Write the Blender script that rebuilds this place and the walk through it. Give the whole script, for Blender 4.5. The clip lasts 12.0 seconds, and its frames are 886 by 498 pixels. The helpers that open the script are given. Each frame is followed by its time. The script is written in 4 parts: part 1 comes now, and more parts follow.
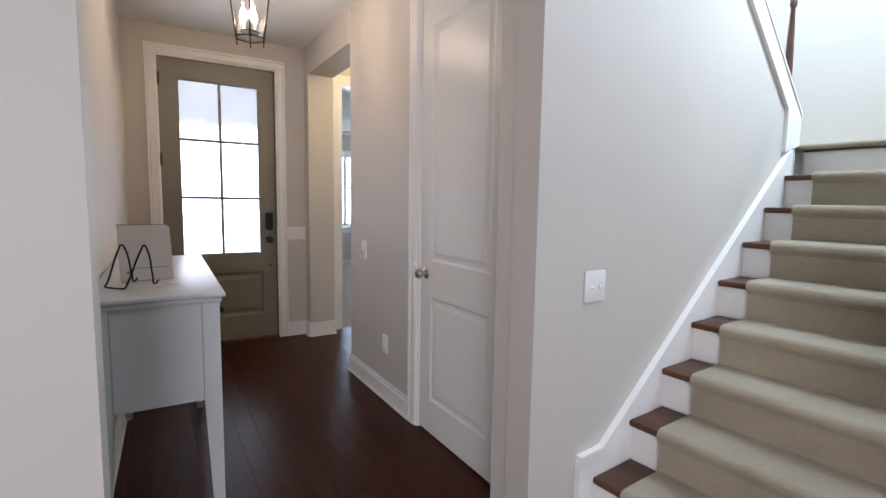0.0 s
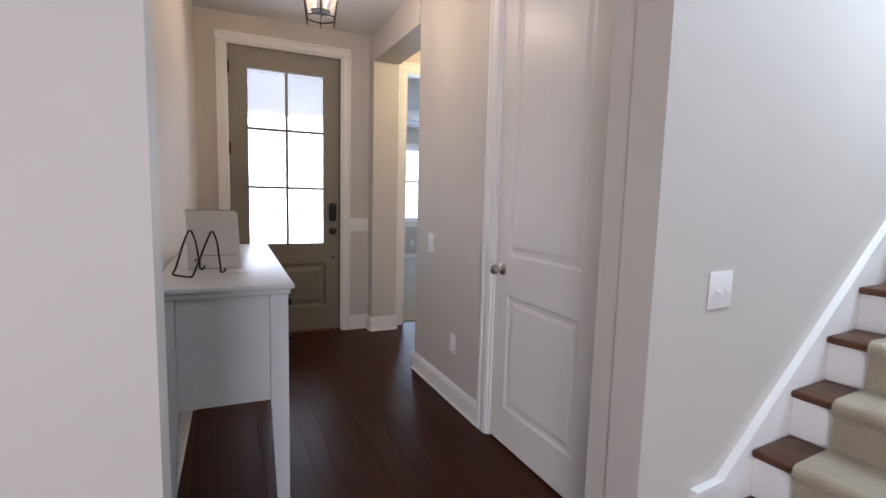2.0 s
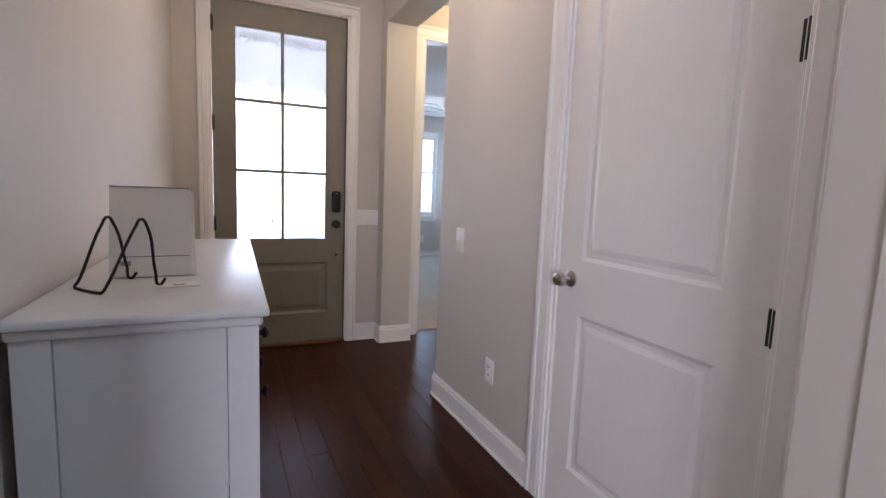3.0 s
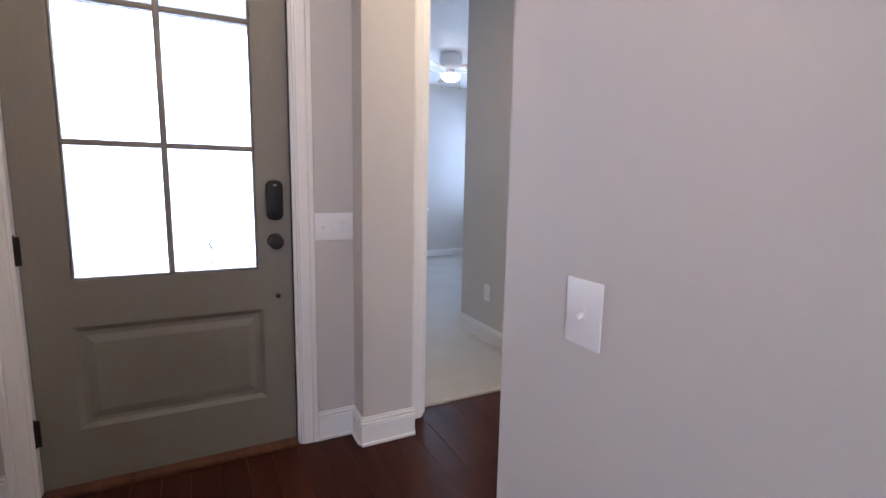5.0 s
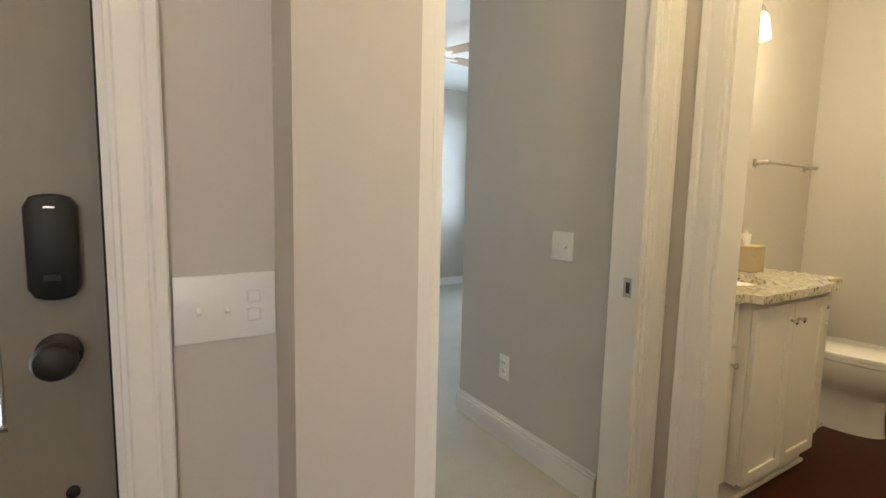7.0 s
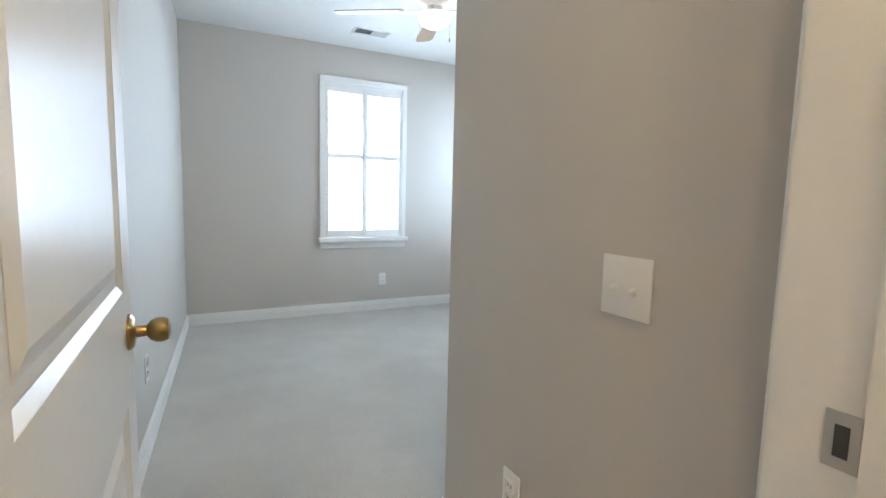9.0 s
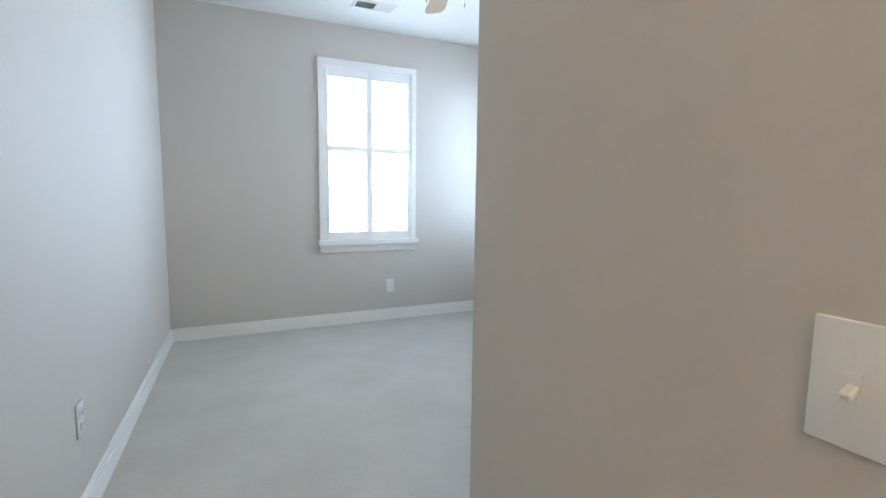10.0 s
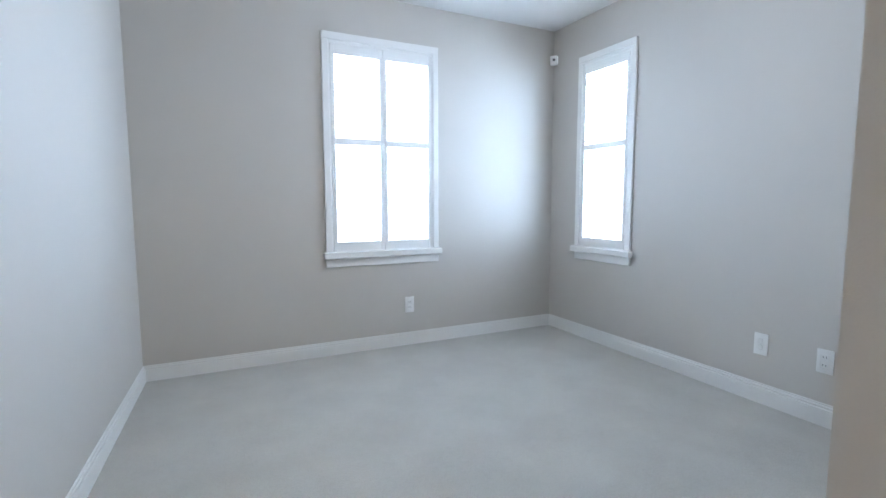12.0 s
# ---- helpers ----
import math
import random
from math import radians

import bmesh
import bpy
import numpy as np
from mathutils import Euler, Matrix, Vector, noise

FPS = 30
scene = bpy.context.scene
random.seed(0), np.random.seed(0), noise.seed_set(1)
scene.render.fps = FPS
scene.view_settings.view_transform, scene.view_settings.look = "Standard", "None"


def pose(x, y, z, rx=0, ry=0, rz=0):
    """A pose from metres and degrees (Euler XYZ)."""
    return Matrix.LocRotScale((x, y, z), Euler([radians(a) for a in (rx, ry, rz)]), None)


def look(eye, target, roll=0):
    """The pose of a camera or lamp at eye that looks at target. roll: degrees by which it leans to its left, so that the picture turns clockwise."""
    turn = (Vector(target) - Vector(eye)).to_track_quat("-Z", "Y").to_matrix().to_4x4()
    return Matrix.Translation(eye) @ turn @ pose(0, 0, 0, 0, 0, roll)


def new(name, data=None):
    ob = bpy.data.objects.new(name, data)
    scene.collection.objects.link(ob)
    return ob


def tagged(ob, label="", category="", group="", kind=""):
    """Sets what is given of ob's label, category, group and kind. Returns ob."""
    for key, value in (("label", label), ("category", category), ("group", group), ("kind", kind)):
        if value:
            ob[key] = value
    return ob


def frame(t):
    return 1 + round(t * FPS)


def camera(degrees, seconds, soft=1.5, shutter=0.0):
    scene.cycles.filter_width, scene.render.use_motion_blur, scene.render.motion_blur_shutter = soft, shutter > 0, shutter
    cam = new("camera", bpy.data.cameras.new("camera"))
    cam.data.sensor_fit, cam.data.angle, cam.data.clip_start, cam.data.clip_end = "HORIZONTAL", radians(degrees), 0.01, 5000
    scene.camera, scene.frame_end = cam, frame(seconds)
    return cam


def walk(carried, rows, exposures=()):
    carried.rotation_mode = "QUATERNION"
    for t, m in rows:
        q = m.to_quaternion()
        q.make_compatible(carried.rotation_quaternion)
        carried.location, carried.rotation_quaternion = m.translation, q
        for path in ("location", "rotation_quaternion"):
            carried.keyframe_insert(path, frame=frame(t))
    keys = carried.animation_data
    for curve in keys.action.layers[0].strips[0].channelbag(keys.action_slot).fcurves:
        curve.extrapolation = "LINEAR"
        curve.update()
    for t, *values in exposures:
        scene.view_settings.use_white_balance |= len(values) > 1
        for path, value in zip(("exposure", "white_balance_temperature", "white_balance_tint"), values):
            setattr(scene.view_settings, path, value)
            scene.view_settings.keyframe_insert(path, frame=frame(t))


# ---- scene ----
cam = camera(85.4, 12.0)
PATH = [
    (0, (0.481, 0.398, 1.315), (1.521, 2.095, 1.115), 0.9),
    (0.5, (0.47, 0.405, 1.314), (1.453, 2.134, 1.11), 1.0),
    (1, (0.454, 0.425, 1.309), (1.389, 2.181, 1.105), 1.3),
    (1.5, (0.452, 0.475, 1.298), (1.34, 2.255, 1.091), 1.4),
    (2, (0.479, 0.647, 1.275), (1.327, 2.445, 1.055), 1.5),
    (2.5, (0.568, 0.95, 1.239), (1.385, 2.76, 1.004), 1.7),
    (2.7, (0.584, 1.095, 1.226), (1.419, 2.897, 0.994), 2.3),
    (4.5, (1.062, 2.536, 1.187), (1.911, 4.325, 0.905), 0.6),
    (5, (1.14, 2.925, 1.207), (2.044, 4.685, 0.914), 1.1),
    (5.5, (1.212, 3.315, 1.207), (2.172, 5.045, 0.921), 1.1),
    (6, (1.244, 3.625, 1.193), (2.296, 5.304, 0.926), 1.5),
    (6.5, (1.402, 3.85, 1.183), (2.444, 5.543, 0.959), 0.9),
    (7, (1.553, 4.087, 1.195), (2.604, 5.774, 0.975), 1.3),
    (7.2, (1.610, 4.154, 1.188), (2.653, 5.849, 0.985), 1.2),
    (8.8, (2.189, 4.743, 1.170), (3.115, 6.504, 0.963), 1.3),
    (9, (2.262, 4.831, 1.164), (3.174, 6.598, 0.953), 1.3),
    (9.5, (2.426, 5.051, 1.171), (3.303, 6.835, 0.954), 1.0),
    (10, (2.48, 5.286, 1.168), (3.343, 7.076, 0.941), 0.7),
    (10.5, (2.515, 5.511, 1.175), (3.358, 7.309, 0.941), 0.6),
    (11, (2.512, 5.688, 1.162), (3.374, 7.508, 0.934), 0.1),
    (11.5, (2.560, 5.878, 1.129), (3.410, 7.683, 0.925), -0.1),
    (12, (2.558, 5.997, 1.122), (3.434, 7.785, 0.925), -0.1),
]
# the clip's camera opens up and shifts its white balance on the way
EXPOSURES = [
    (0.0, -0.33, 6000, 17), (2.5, -0.24, 5950, 21), (4.5, 0.10, 5420, 25), (5.5, 0.23, 5450, 22), (6.5, 0.25, 6400, 12),
    (7.2, 0.30, 6450, 11), (8.8, 0.48, 6300, 14), (9.5, 0.54, 6250, 15), (10.5, 0.52, 6050, 16), (12.0, 0.46, 5950, 17),
]
walk(cam, [(t, look(eye, target, roll)) for t, eye, target, roll in PATH], EXPOSURES)

# ---- world and large lights ----
world = bpy.data.worlds.new("world")
scene.world = world
world.use_nodes = True
wn = world.node_tree.nodes
sky = wn.new("ShaderNodeTexSky")
sky.sky_type = "NISHITA"
sky.sun_disc = False
sky.sun_elevation = radians(52)
sky.sun_rotation = radians(270)
wn["Background"].inputs["Strength"].default_value = 0.14
world.node_tree.links.new(sky.outputs[0], wn["Background"].inputs["Color"])

sun = new("sun", bpy.data.lights.new("sun", "SUN"))
sun.data.energy, sun.data.angle, sun.data.color = 2.0, radians(1.0), (1.0, 0.95, 0.88)
sun.matrix_world = look((-12, 0.5, 14), (0, 0, 0))


def opening_light(name, eye, target, w, h, watts, color=(0.9, 0.95, 1.0)):
    """Daylight of the sky, standing in a window's or door's opening."""
    ob = new(name, bpy.data.lights.new(name, "AREA"))
    ob.data.shape, ob.data.size, ob.data.size_y = "RECTANGLE", w, h
    ob.data.energy, ob.data.color = watts, color
    ob.matrix_world = look(eye, target)
    return ob


COOL = (0.79, 0.88, 1.0)
BYW = 9.29
opening_light("window_light_far", (3.702, BYW + 0.060, 1.48), (3.702, 5, 1.48), 0.735, 1.376, 47, (0.58, 0.80, 1.0))
opening_light("window_light_side", (5.262, 8.69, 1.48), (2, 8.69, 1.48), 0.444, 1.356, 39, (0.60, 0.81, 1.0))
opening_light("front_door_light", (1.04, 6.40, 1.14), (1.04, 2, 1.3), 1.7, 1.94, 58, COOL)
# the living room and stair windows are unseen, added as daylight sources
opening_light("living_window_light", (-1.6, -3.33, 1.6), (-1.2, 3, 1.3), 2.4, 1.6, 200, (0.98, 0.95, 0.94))
opening_light("stair_window_light", (3.80, 0.37, 4.05), (4.0, 3, 2.6), 1.5, 1.3, 258, (0.74, 0.91, 1.0))

# ---- materials ----


def nodes_of(name):
    m = bpy.data.materials.new(name)
    m.use_nodes = True
    nt = m.node_tree
    return m, nt, nt.nodes["Principled BSDF"]


def add(nt, kind, **values):
    n = nt.nodes.new(kind)
    for key, v in values.items():
        n.inputs[key.replace("_", " ")].default_value = v
    return n


def ramp(nt, fac, stops):
    r = nt.nodes.new("ShaderNodeValToRGB")
    while len(r.color_ramp.elements) < len(stops):
        r.color_ramp.elements.new(0.5)
    for e, (p, c) in zip(r.color_ramp.elements, stops):
        e.position, e.color = p, (*c, 1)
    nt.links.new(fac, r.inputs[0])
    return r.outputs[0]


def surface(name, base, rough=0.6, metal=0.0, vary=0.06, scale=3.0, grain=250.0, bump=0.06, coat=0.0, stretch=(1, 1, 1), sheen=0.0):
    """A painted, woven or metal surface: two scales of uneven tone, and fine relief."""
    m, nt, b = nodes_of(name)
    tc = nt.nodes.new("ShaderNodeTexCoord")
    mp = nt.nodes.new("ShaderNodeMapping")
    mp.inputs["Scale"].default_value = stretch
    nt.links.new(tc.outputs["Object"], mp.inputs["Vector"])
    big = add(nt, "ShaderNodeTexNoise", Scale=scale, Detail=4.0)
    fine = add(nt, "ShaderNodeTexNoise", Scale=grain, Detail=2.0)
    for n in (big, fine):
        nt.links.new(mp.outputs[0], n.inputs["Vector"])
    mixed = nt.nodes.new("ShaderNodeMath")
    mixed.operation = "MULTIPLY_ADD"
    mixed.inputs[1].default_value, mixed.inputs[2].default_value = 0.35, 0.0
    nt.links.new(fine.outputs[0], mixed.inputs[0])
    both = nt.nodes.new("ShaderNodeMath")
    both.operation = "MULTIPLY_ADD"
    both.inputs[1].default_value = 0.65
    nt.links.new(big.outputs[0], both.inputs[0])
    nt.links.new(mixed.outputs[0], both.inputs[2])
    lo = tuple(c * (1 - vary) for c in base)
    hi = tuple(min(1, c * (1 + vary)) for c in base)
    nt.links.new(ramp(nt, both.outputs[0], [(0.3, lo), (0.7, hi)]), b.inputs["Base Color"])
    b.inputs["Roughness"].default_value, b.inputs["Metallic"].default_value = rough, metal
    b.inputs["Coat Weight"].default_value = coat
    b.inputs["Sheen Weight"].default_value = sheen
    bp = add(nt, "ShaderNodeBump", Strength=bump, Distance=0.002)
    nt.links.new(fine.outputs[0], bp.inputs["Height"])
    nt.links.new(bp.outputs[0], b.inputs["Normal"])
    return m


def wood(name, dark, light, rough=0.3, along=(18, 1.2, 18), bump=0.15, gloss=0.5):
    """Stained boards: streaks along the grain, each board of its own tone."""
    m, nt, b = nodes_of(name)
    tc = nt.nodes.new("ShaderNodeTexCoord")
    info = nt.nodes.new("ShaderNodeObjectInfo")
    shift = nt.nodes.new("ShaderNodeVectorMath")
    shift.operation = "SCALE"
    shift.inputs[0].default_value = (37, 53, 11)
    nt.links.new(info.outputs["Random"], shift.inputs["Scale"])
    moved = nt.nodes.new("ShaderNodeVectorMath")
    nt.links.new(tc.outputs["Object"], moved.inputs[0])
    nt.links.new(shift.outputs[0], moved.inputs[1])
    mp = nt.nodes.new("ShaderNodeMapping")
    mp.inputs["Scale"].default_value = along
    nt.links.new(moved.outputs[0], mp.inputs["Vector"])
    n = add(nt, "ShaderNodeTexNoise", Scale=1.6, Detail=4.0, Roughness=0.5, Distortion=0.15)
    f = add(nt, "ShaderNodeTexNoise", Scale=7.0, Detail=3.0)
    for k in (n, f):
        nt.links.new(mp.outputs[0], k.inputs["Vector"])
    col = ramp(nt, n.outputs[0], [(0.28, dark), (0.52, tuple((a + c) / 2 for a, c in zip(dark, light))), (0.75, light)])
    tone = add(nt, "ShaderNodeHueSaturation")
    val = nt.nodes.new("ShaderNodeMapRange")
    val.inputs["To Min"].default_value, val.inputs["To Max"].default_value = 0.92, 1.08
    nt.links.new(info.outputs["Random"], val.inputs["Value"])
    nt.links.new(val.outputs[0], tone.inputs["Value"])
    nt.links.new(col, tone.inputs["Color"])
    nt.links.new(tone.outputs[0], b.inputs["Base Color"])
    b.inputs["Specular IOR Level"].default_value = gloss
    rr = nt.nodes.new("ShaderNodeMapRange")
    rr.inputs["To Min"].default_value, rr.inputs["To Max"].default_value = rough - 0.03, rough + 0.06
    nt.links.new(n.outputs[0], rr.inputs["Value"])
    nt.links.new(rr.outputs[0], b.inputs["Roughness"])
    bp = add(nt, "ShaderNodeBump", Strength=bump, Distance=0.003)
    nt.links.new(f.outputs[0], bp.inputs["Height"])
    nt.links.new(bp.outputs[0], b.inputs["Normal"])
    return m


def mottled_glow(name, low, high, strength):
    """Outdoor daylight painted as a glow, its uneven brightness made by noise."""
    m, nt, b = nodes_of(name)
    tc = nt.nodes.new("ShaderNodeTexCoord")
    n = add(nt, "ShaderNodeTexNoise", Scale=3.2, Detail=3.0, Roughness=0.6)
    nt.links.new(tc.outputs["Object"], n.inputs["Vector"])
    col = ramp(nt, n.outputs[0], [(0.38, low), (0.56, high)])
    nt.links.new(col, b.inputs["Emission Color"])
    b.inputs["Emission Strength"].default_value = strength
    return m


def carpet(name, base, light):
    """Cut pile: fine tufts, broad brushed patches."""
    m, nt, b = nodes_of(name)
    tc = nt.nodes.new("ShaderNodeTexCoord")
    tuft = add(nt, "ShaderNodeTexVoronoi", Scale=210.0)
    patch = add(nt, "ShaderNodeTexNoise", Scale=2.6, Detail=5.0, Roughness=0.6)
    for n in (tuft, patch):
        nt.links.new(tc.outputs["Object"], n.inputs["Vector"])
    col = ramp(nt, patch.outputs[0], [(0.35, base), (0.65, light)])
    dim = nt.nodes.new("ShaderNodeMix")
    dim.data_type, dim.blend_type = "RGBA", "MULTIPLY"
    dim.inputs["Factor"].default_value = 0.35
    nt.links.new(col, dim.inputs["A"])
    nt.links.new(ramp(nt, tuft.outputs["Distance"], [(0.0, (1, 1, 1)), (0.9, (0.55, 0.55, 0.55))]), dim.inputs["B"])
    nt.links.new(dim.outputs["Result"], b.inputs["Base Color"])
    b.inputs["Roughness"].default_value, b.inputs["Sheen Weight"].default_value = 0.95, 0.25
    bp = add(nt, "ShaderNodeBump", Strength=0.5, Distance=0.004)
    nt.links.new(tuft.outputs["Distance"], bp.inputs["Height"])
    nt.links.new(bp.outputs[0], b.inputs["Normal"])
    return m


def glowing(name, color, strength):
    m, nt, b = nodes_of(name)
    b.inputs["Base Color"].default_value = (*color, 1)
    b.inputs["Emission Color"].default_value = (*color, 1)
    b.inputs["Emission Strength"].default_value = strength
    return m


def glass(name, rough=0.0, bump=0.0, tint=(1, 1, 1)):
    m, nt, b = nodes_of(name)
    b.inputs["Base Color"].default_value = (*tint, 1)
    b.inputs["Transmission Weight"].default_value = 1.0
    b.inputs["Roughness"].default_value, b.inputs["IOR"].default_value = rough, 1.45
    if bump:
        tc = nt.nodes.new("ShaderNodeTexCoord")
        mp = nt.nodes.new("ShaderNodeMapping")
        mp.inputs["Scale"].default_value = (1, 1, 0.32)
        n = add(nt, "ShaderNodeTexNoise", Scale=17.0, Detail=4.0, Distortion=1.6)
        bp = add(nt, "ShaderNodeBump", Strength=bump, Distance=0.01)
        nt.links.new(tc.outputs["Object"], mp.inputs["Vector"])
        nt.links.new(mp.outputs[0], n.inputs["Vector"])
        nt.links.new(n.outputs[0], bp.inputs["Height"])
        nt.links.new(bp.outputs[0], b.inputs["Normal"])
    return m


WALL = surface("wall_paint", (0.58, 0.545, 0.50), 0.62, vary=0.025, scale=1.3, grain=420, bump=0.10)
CEIL = surface("ceiling_paint", (0.80, 0.79, 0.77), 0.8, vary=0.02, scale=1.5, grain=300, bump=0.08)
TRIM = surface("trim_paint", (0.82, 0.81, 0.785), 0.38, vary=0.02, scale=4, grain=90, bump=0.03)
WHITEDOOR = surface("white_door_paint", (0.80, 0.785, 0.76), 0.31, vary=0.02, scale=3, grain=70, bump=0.04, stretch=(1, 1, 0.4))
WHITEDOOR.node_tree.nodes["Principled BSDF"].inputs["Specular IOR Level"].default_value = 0.3
DOORPAINT = surface("front_door_paint", (0.218, 0.200, 0.160), 0.40, vary=0.07, scale=2.5, grain=60, bump=0.06, stretch=(1, 1, 0.3))
FLOOR = wood("dark_floor_wood", (0.034, 0.0098, 0.0052), (0.056, 0.0165, 0.0085), 0.33, along=(9, 0.8, 9), bump=0.02, gloss=0.10)
TREADWOOD = wood("tread_wood", (0.060, 0.023, 0.012), (0.135, 0.060, 0.031), 0.42, along=(14, 1.5, 14), gloss=0.25)
CARPET = carpet("bedroom_carpet", (0.53, 0.51, 0.465), (0.60, 0.58, 0.53))
RUNNER = carpet("stair_carpet", (0.345, 0.290, 0.208), (0.42, 0.360, 0.264))
GREYPAINT = surface("console_paint", (0.63, 0.65, 0.66), 0.30, vary=0.04, scale=4, grain=40, bump=0.05)
CREAM = surface("drawer_paint", (0.66, 0.61, 0.50), 0.38, vary=0.05, scale=4, grain=40, bump=0.05)
PLASTIC = surface("white_plastic", (0.82, 0.81, 0.79), 0.3, vary=0.01, grain=200, bump=0.01)
SLOT = surface("socket_slot", (0.05, 0.05, 0.05), 0.6, vary=0.05)
BRONZE = surface("dark_bronze", (0.030, 0.026, 0.024), 0.42, metal=0.6, vary=0.15, scale=20, grain=150, bump=0.05)
BLACK = surface("black_iron", (0.012, 0.012, 0.012), 0.45, metal=0.4, vary=0.1, grain=120, bump=0.05)
NICKEL = surface("brushed_nickel", (0.55, 0.52, 0.48), 0.28, metal=1.0, vary=0.05, scale=15, grain=300, bump=0.03)
BRASS = surface("aged_brass", (0.38, 0.27, 0.12), 0.28, metal=1.0, vary=0.12, scale=18, grain=200, bump=0.03)
CHROME = surface("chrome", (0.75, 0.74, 0.72), 0.12, metal=1.0, vary=0.02, bump=0.0)
PORCELAIN = surface("porcelain", (0.82, 0.81, 0.78), 0.10, vary=0.01, bump=0.0, coat=0.5)
CABINET = surface("cabinet_paint", (0.78, 0.75, 0.69), 0.35, vary=0.02, grain=80, bump=0.02)
BALUSTER = wood("baluster_wood", (0.045, 0.016, 0.010), (0.10, 0.040, 0.022), 0.35, along=(14, 14, 1.5))
FROST = glass("rain_glass", 0.06, 0.7)
CLEAR = glass("clear_glass", 0.0)
SKYGLOW = glowing("bright_outdoors", (0.93, 0.97, 1.0), 2.6)

# ---- mesh helpers ----


def add_box(bm, x0, x1, y0, y1, z0, z1, bevel=0.0, seg=2):
    m = Matrix.Translation(((x0 + x1) / 2, (y0 + y1) / 2, (z0 + z1) / 2)) @ Matrix.Diagonal((abs(x1 - x0), abs(y1 - y0), abs(z1 - z0), 1))
    vs = bmesh.ops.create_cube(bm, size=1, matrix=m)["verts"]
    if bevel:
        es = list({e for v in vs for e in v.link_edges})
        bmesh.ops.bevel(bm, geom=es, offset=bevel, segments=seg, affect="EDGES", profile=0.5)
    return bm


def add_rod(bm, p, q, r, r2=None, seg=12):
    p, q = Vector(p), Vector(q)
    d = q - p
    m = Matrix.Translation((p + q) / 2) @ d.to_track_quat("Z", "Y").to_matrix().to_4x4()
    bmesh.ops.create_cone(bm, cap_ends=True, segments=seg, radius1=r, radius2=r if r2 is None else r2, depth=d.length, matrix=m)
    return bm


def add_turned(bm, profile, m=Matrix(), seg=20):
    """A turned body from (radius, height) pairs round the local z."""
    rings = []
    for r, z in profile:
        rings.append([bm.verts.new(m @ Vector((max(r, 1e-4) * math.cos(a), max(r, 1e-4) * math.sin(a), z))) for a in (2 * math.pi * k / seg for k in range(seg))])
    for lo, hi in zip(rings, rings[1:]):
        for k in range(seg):
            bm.faces.new((lo[k], lo[(k + 1) % seg], hi[(k + 1) % seg], hi[k]))
    bm.faces.new(rings[0][::-1])
    bm.faces.new(rings[-1])
    return bm


def add_prism(bm, outline, plane, lo, hi):
    """An outline of (a, b) pairs pushed from lo to hi along the third axis. plane: 'xz' or 'xy' or 'yz'."""
    def at(a, b, c):
        return {"xz": (a, c, b), "xy": (a, b, c), "yz": (c, a, b)}[plane]
    f = [bm.verts.new(at(a, b, lo)) for a, b in outline]
    g = [bm.verts.new(at(a, b, hi)) for a, b in outline]
    n = len(outline)
    bm.faces.new(f)
    bm.faces.new(g[::-1])
    for k in range(n):
        bm.faces.new((f[k], g[k], g[(k + 1) % n], f[(k + 1) % n]))
    bmesh.ops.recalc_face_normals(bm, faces=bm.faces)
    return bm


def part(name, bm, material, parent=None, label="", smooth=False):
    bmesh.ops.recalc_face_normals(bm, faces=bm.faces)
    me = bpy.data.meshes.new(name)
    bm.to_mesh(me)
    bm.free()
    me.materials.append(material)
    if smooth:
        for p in me.polygons:
            p.use_smooth = True
        me.set_sharp_from_angle(angle=radians(38))
    ob = new(name, me)
    ob.parent = parent
    if label:
        ob["label"] = label
    return ob


def thing(name, label, category, x=0, y=0, z=0, rz=0, group="", kind=""):
    ob = new(name)
    ob.empty_display_size = 0.1
    ob.matrix_world = pose(x, y, z, 0, 0, rz)
    return tagged(ob, label, category, group, kind)


def B(*args, **kw):
    return add_box(bmesh.new(), *args, **kw)


def wall(name, axis, c0, c1, a0, a1, z0, z1, holes=(), material=None, label=""):
    """A wall of thickness c0..c1 across `axis`, from a0 to a1 along the other one, with holes (a0, a1, z0, z1) right through it."""
    bm = bmesh.new()

    def piece(p, q, r, s):
        if q - p > 1e-4 and s - r > 1e-4:
            add_box(bm, *((c0, c1, p, q) if axis == "x" else (p, q, c0, c1)), r, s)
    at = a0
    for h0, h1, hz0, hz1 in sorted(holes):
        piece(at, h0, z0, z1)
        piece(h0, h1, z0, hz0)
        piece(h0, h1, hz1, z1)
        at = h1
    piece(at, a1, z0, z1)
    ob = part(name, bm, material or WALL)
    return tagged(ob, label or "greige painted drywall wall", "wall", kind="structure")


def base_run(name, p, q, out, h=0.135):
    """A skirting board from p to q on the floor, standing out of the wall towards `out`."""
    (x0, y0), (x1, y1), (ox, oy) = p, q, out
    bm = bmesh.new()
    for t, lo, hi in ((0.015, 0.0, h - 0.036), (0.0175, h - 0.036, h - 0.026), (0.011, h - 0.026, h - 0.012), (0.006, h - 0.012, h), (0.024, 0.0, 0.016)):
        xs, ys = sorted((x0, x1, x0 + ox * t, x1 + ox * t)), sorted((y0, y1, y0 + oy * t, y1 + oy * t))
        add_box(bm, xs[0], xs[-1], ys[0], ys[-1], lo, hi, bevel=0.003, seg=1)
    ob = part(name, bm, TRIM)
    return tagged(ob, "white painted skirting board with moulded top", "baseboard", kind="structure")


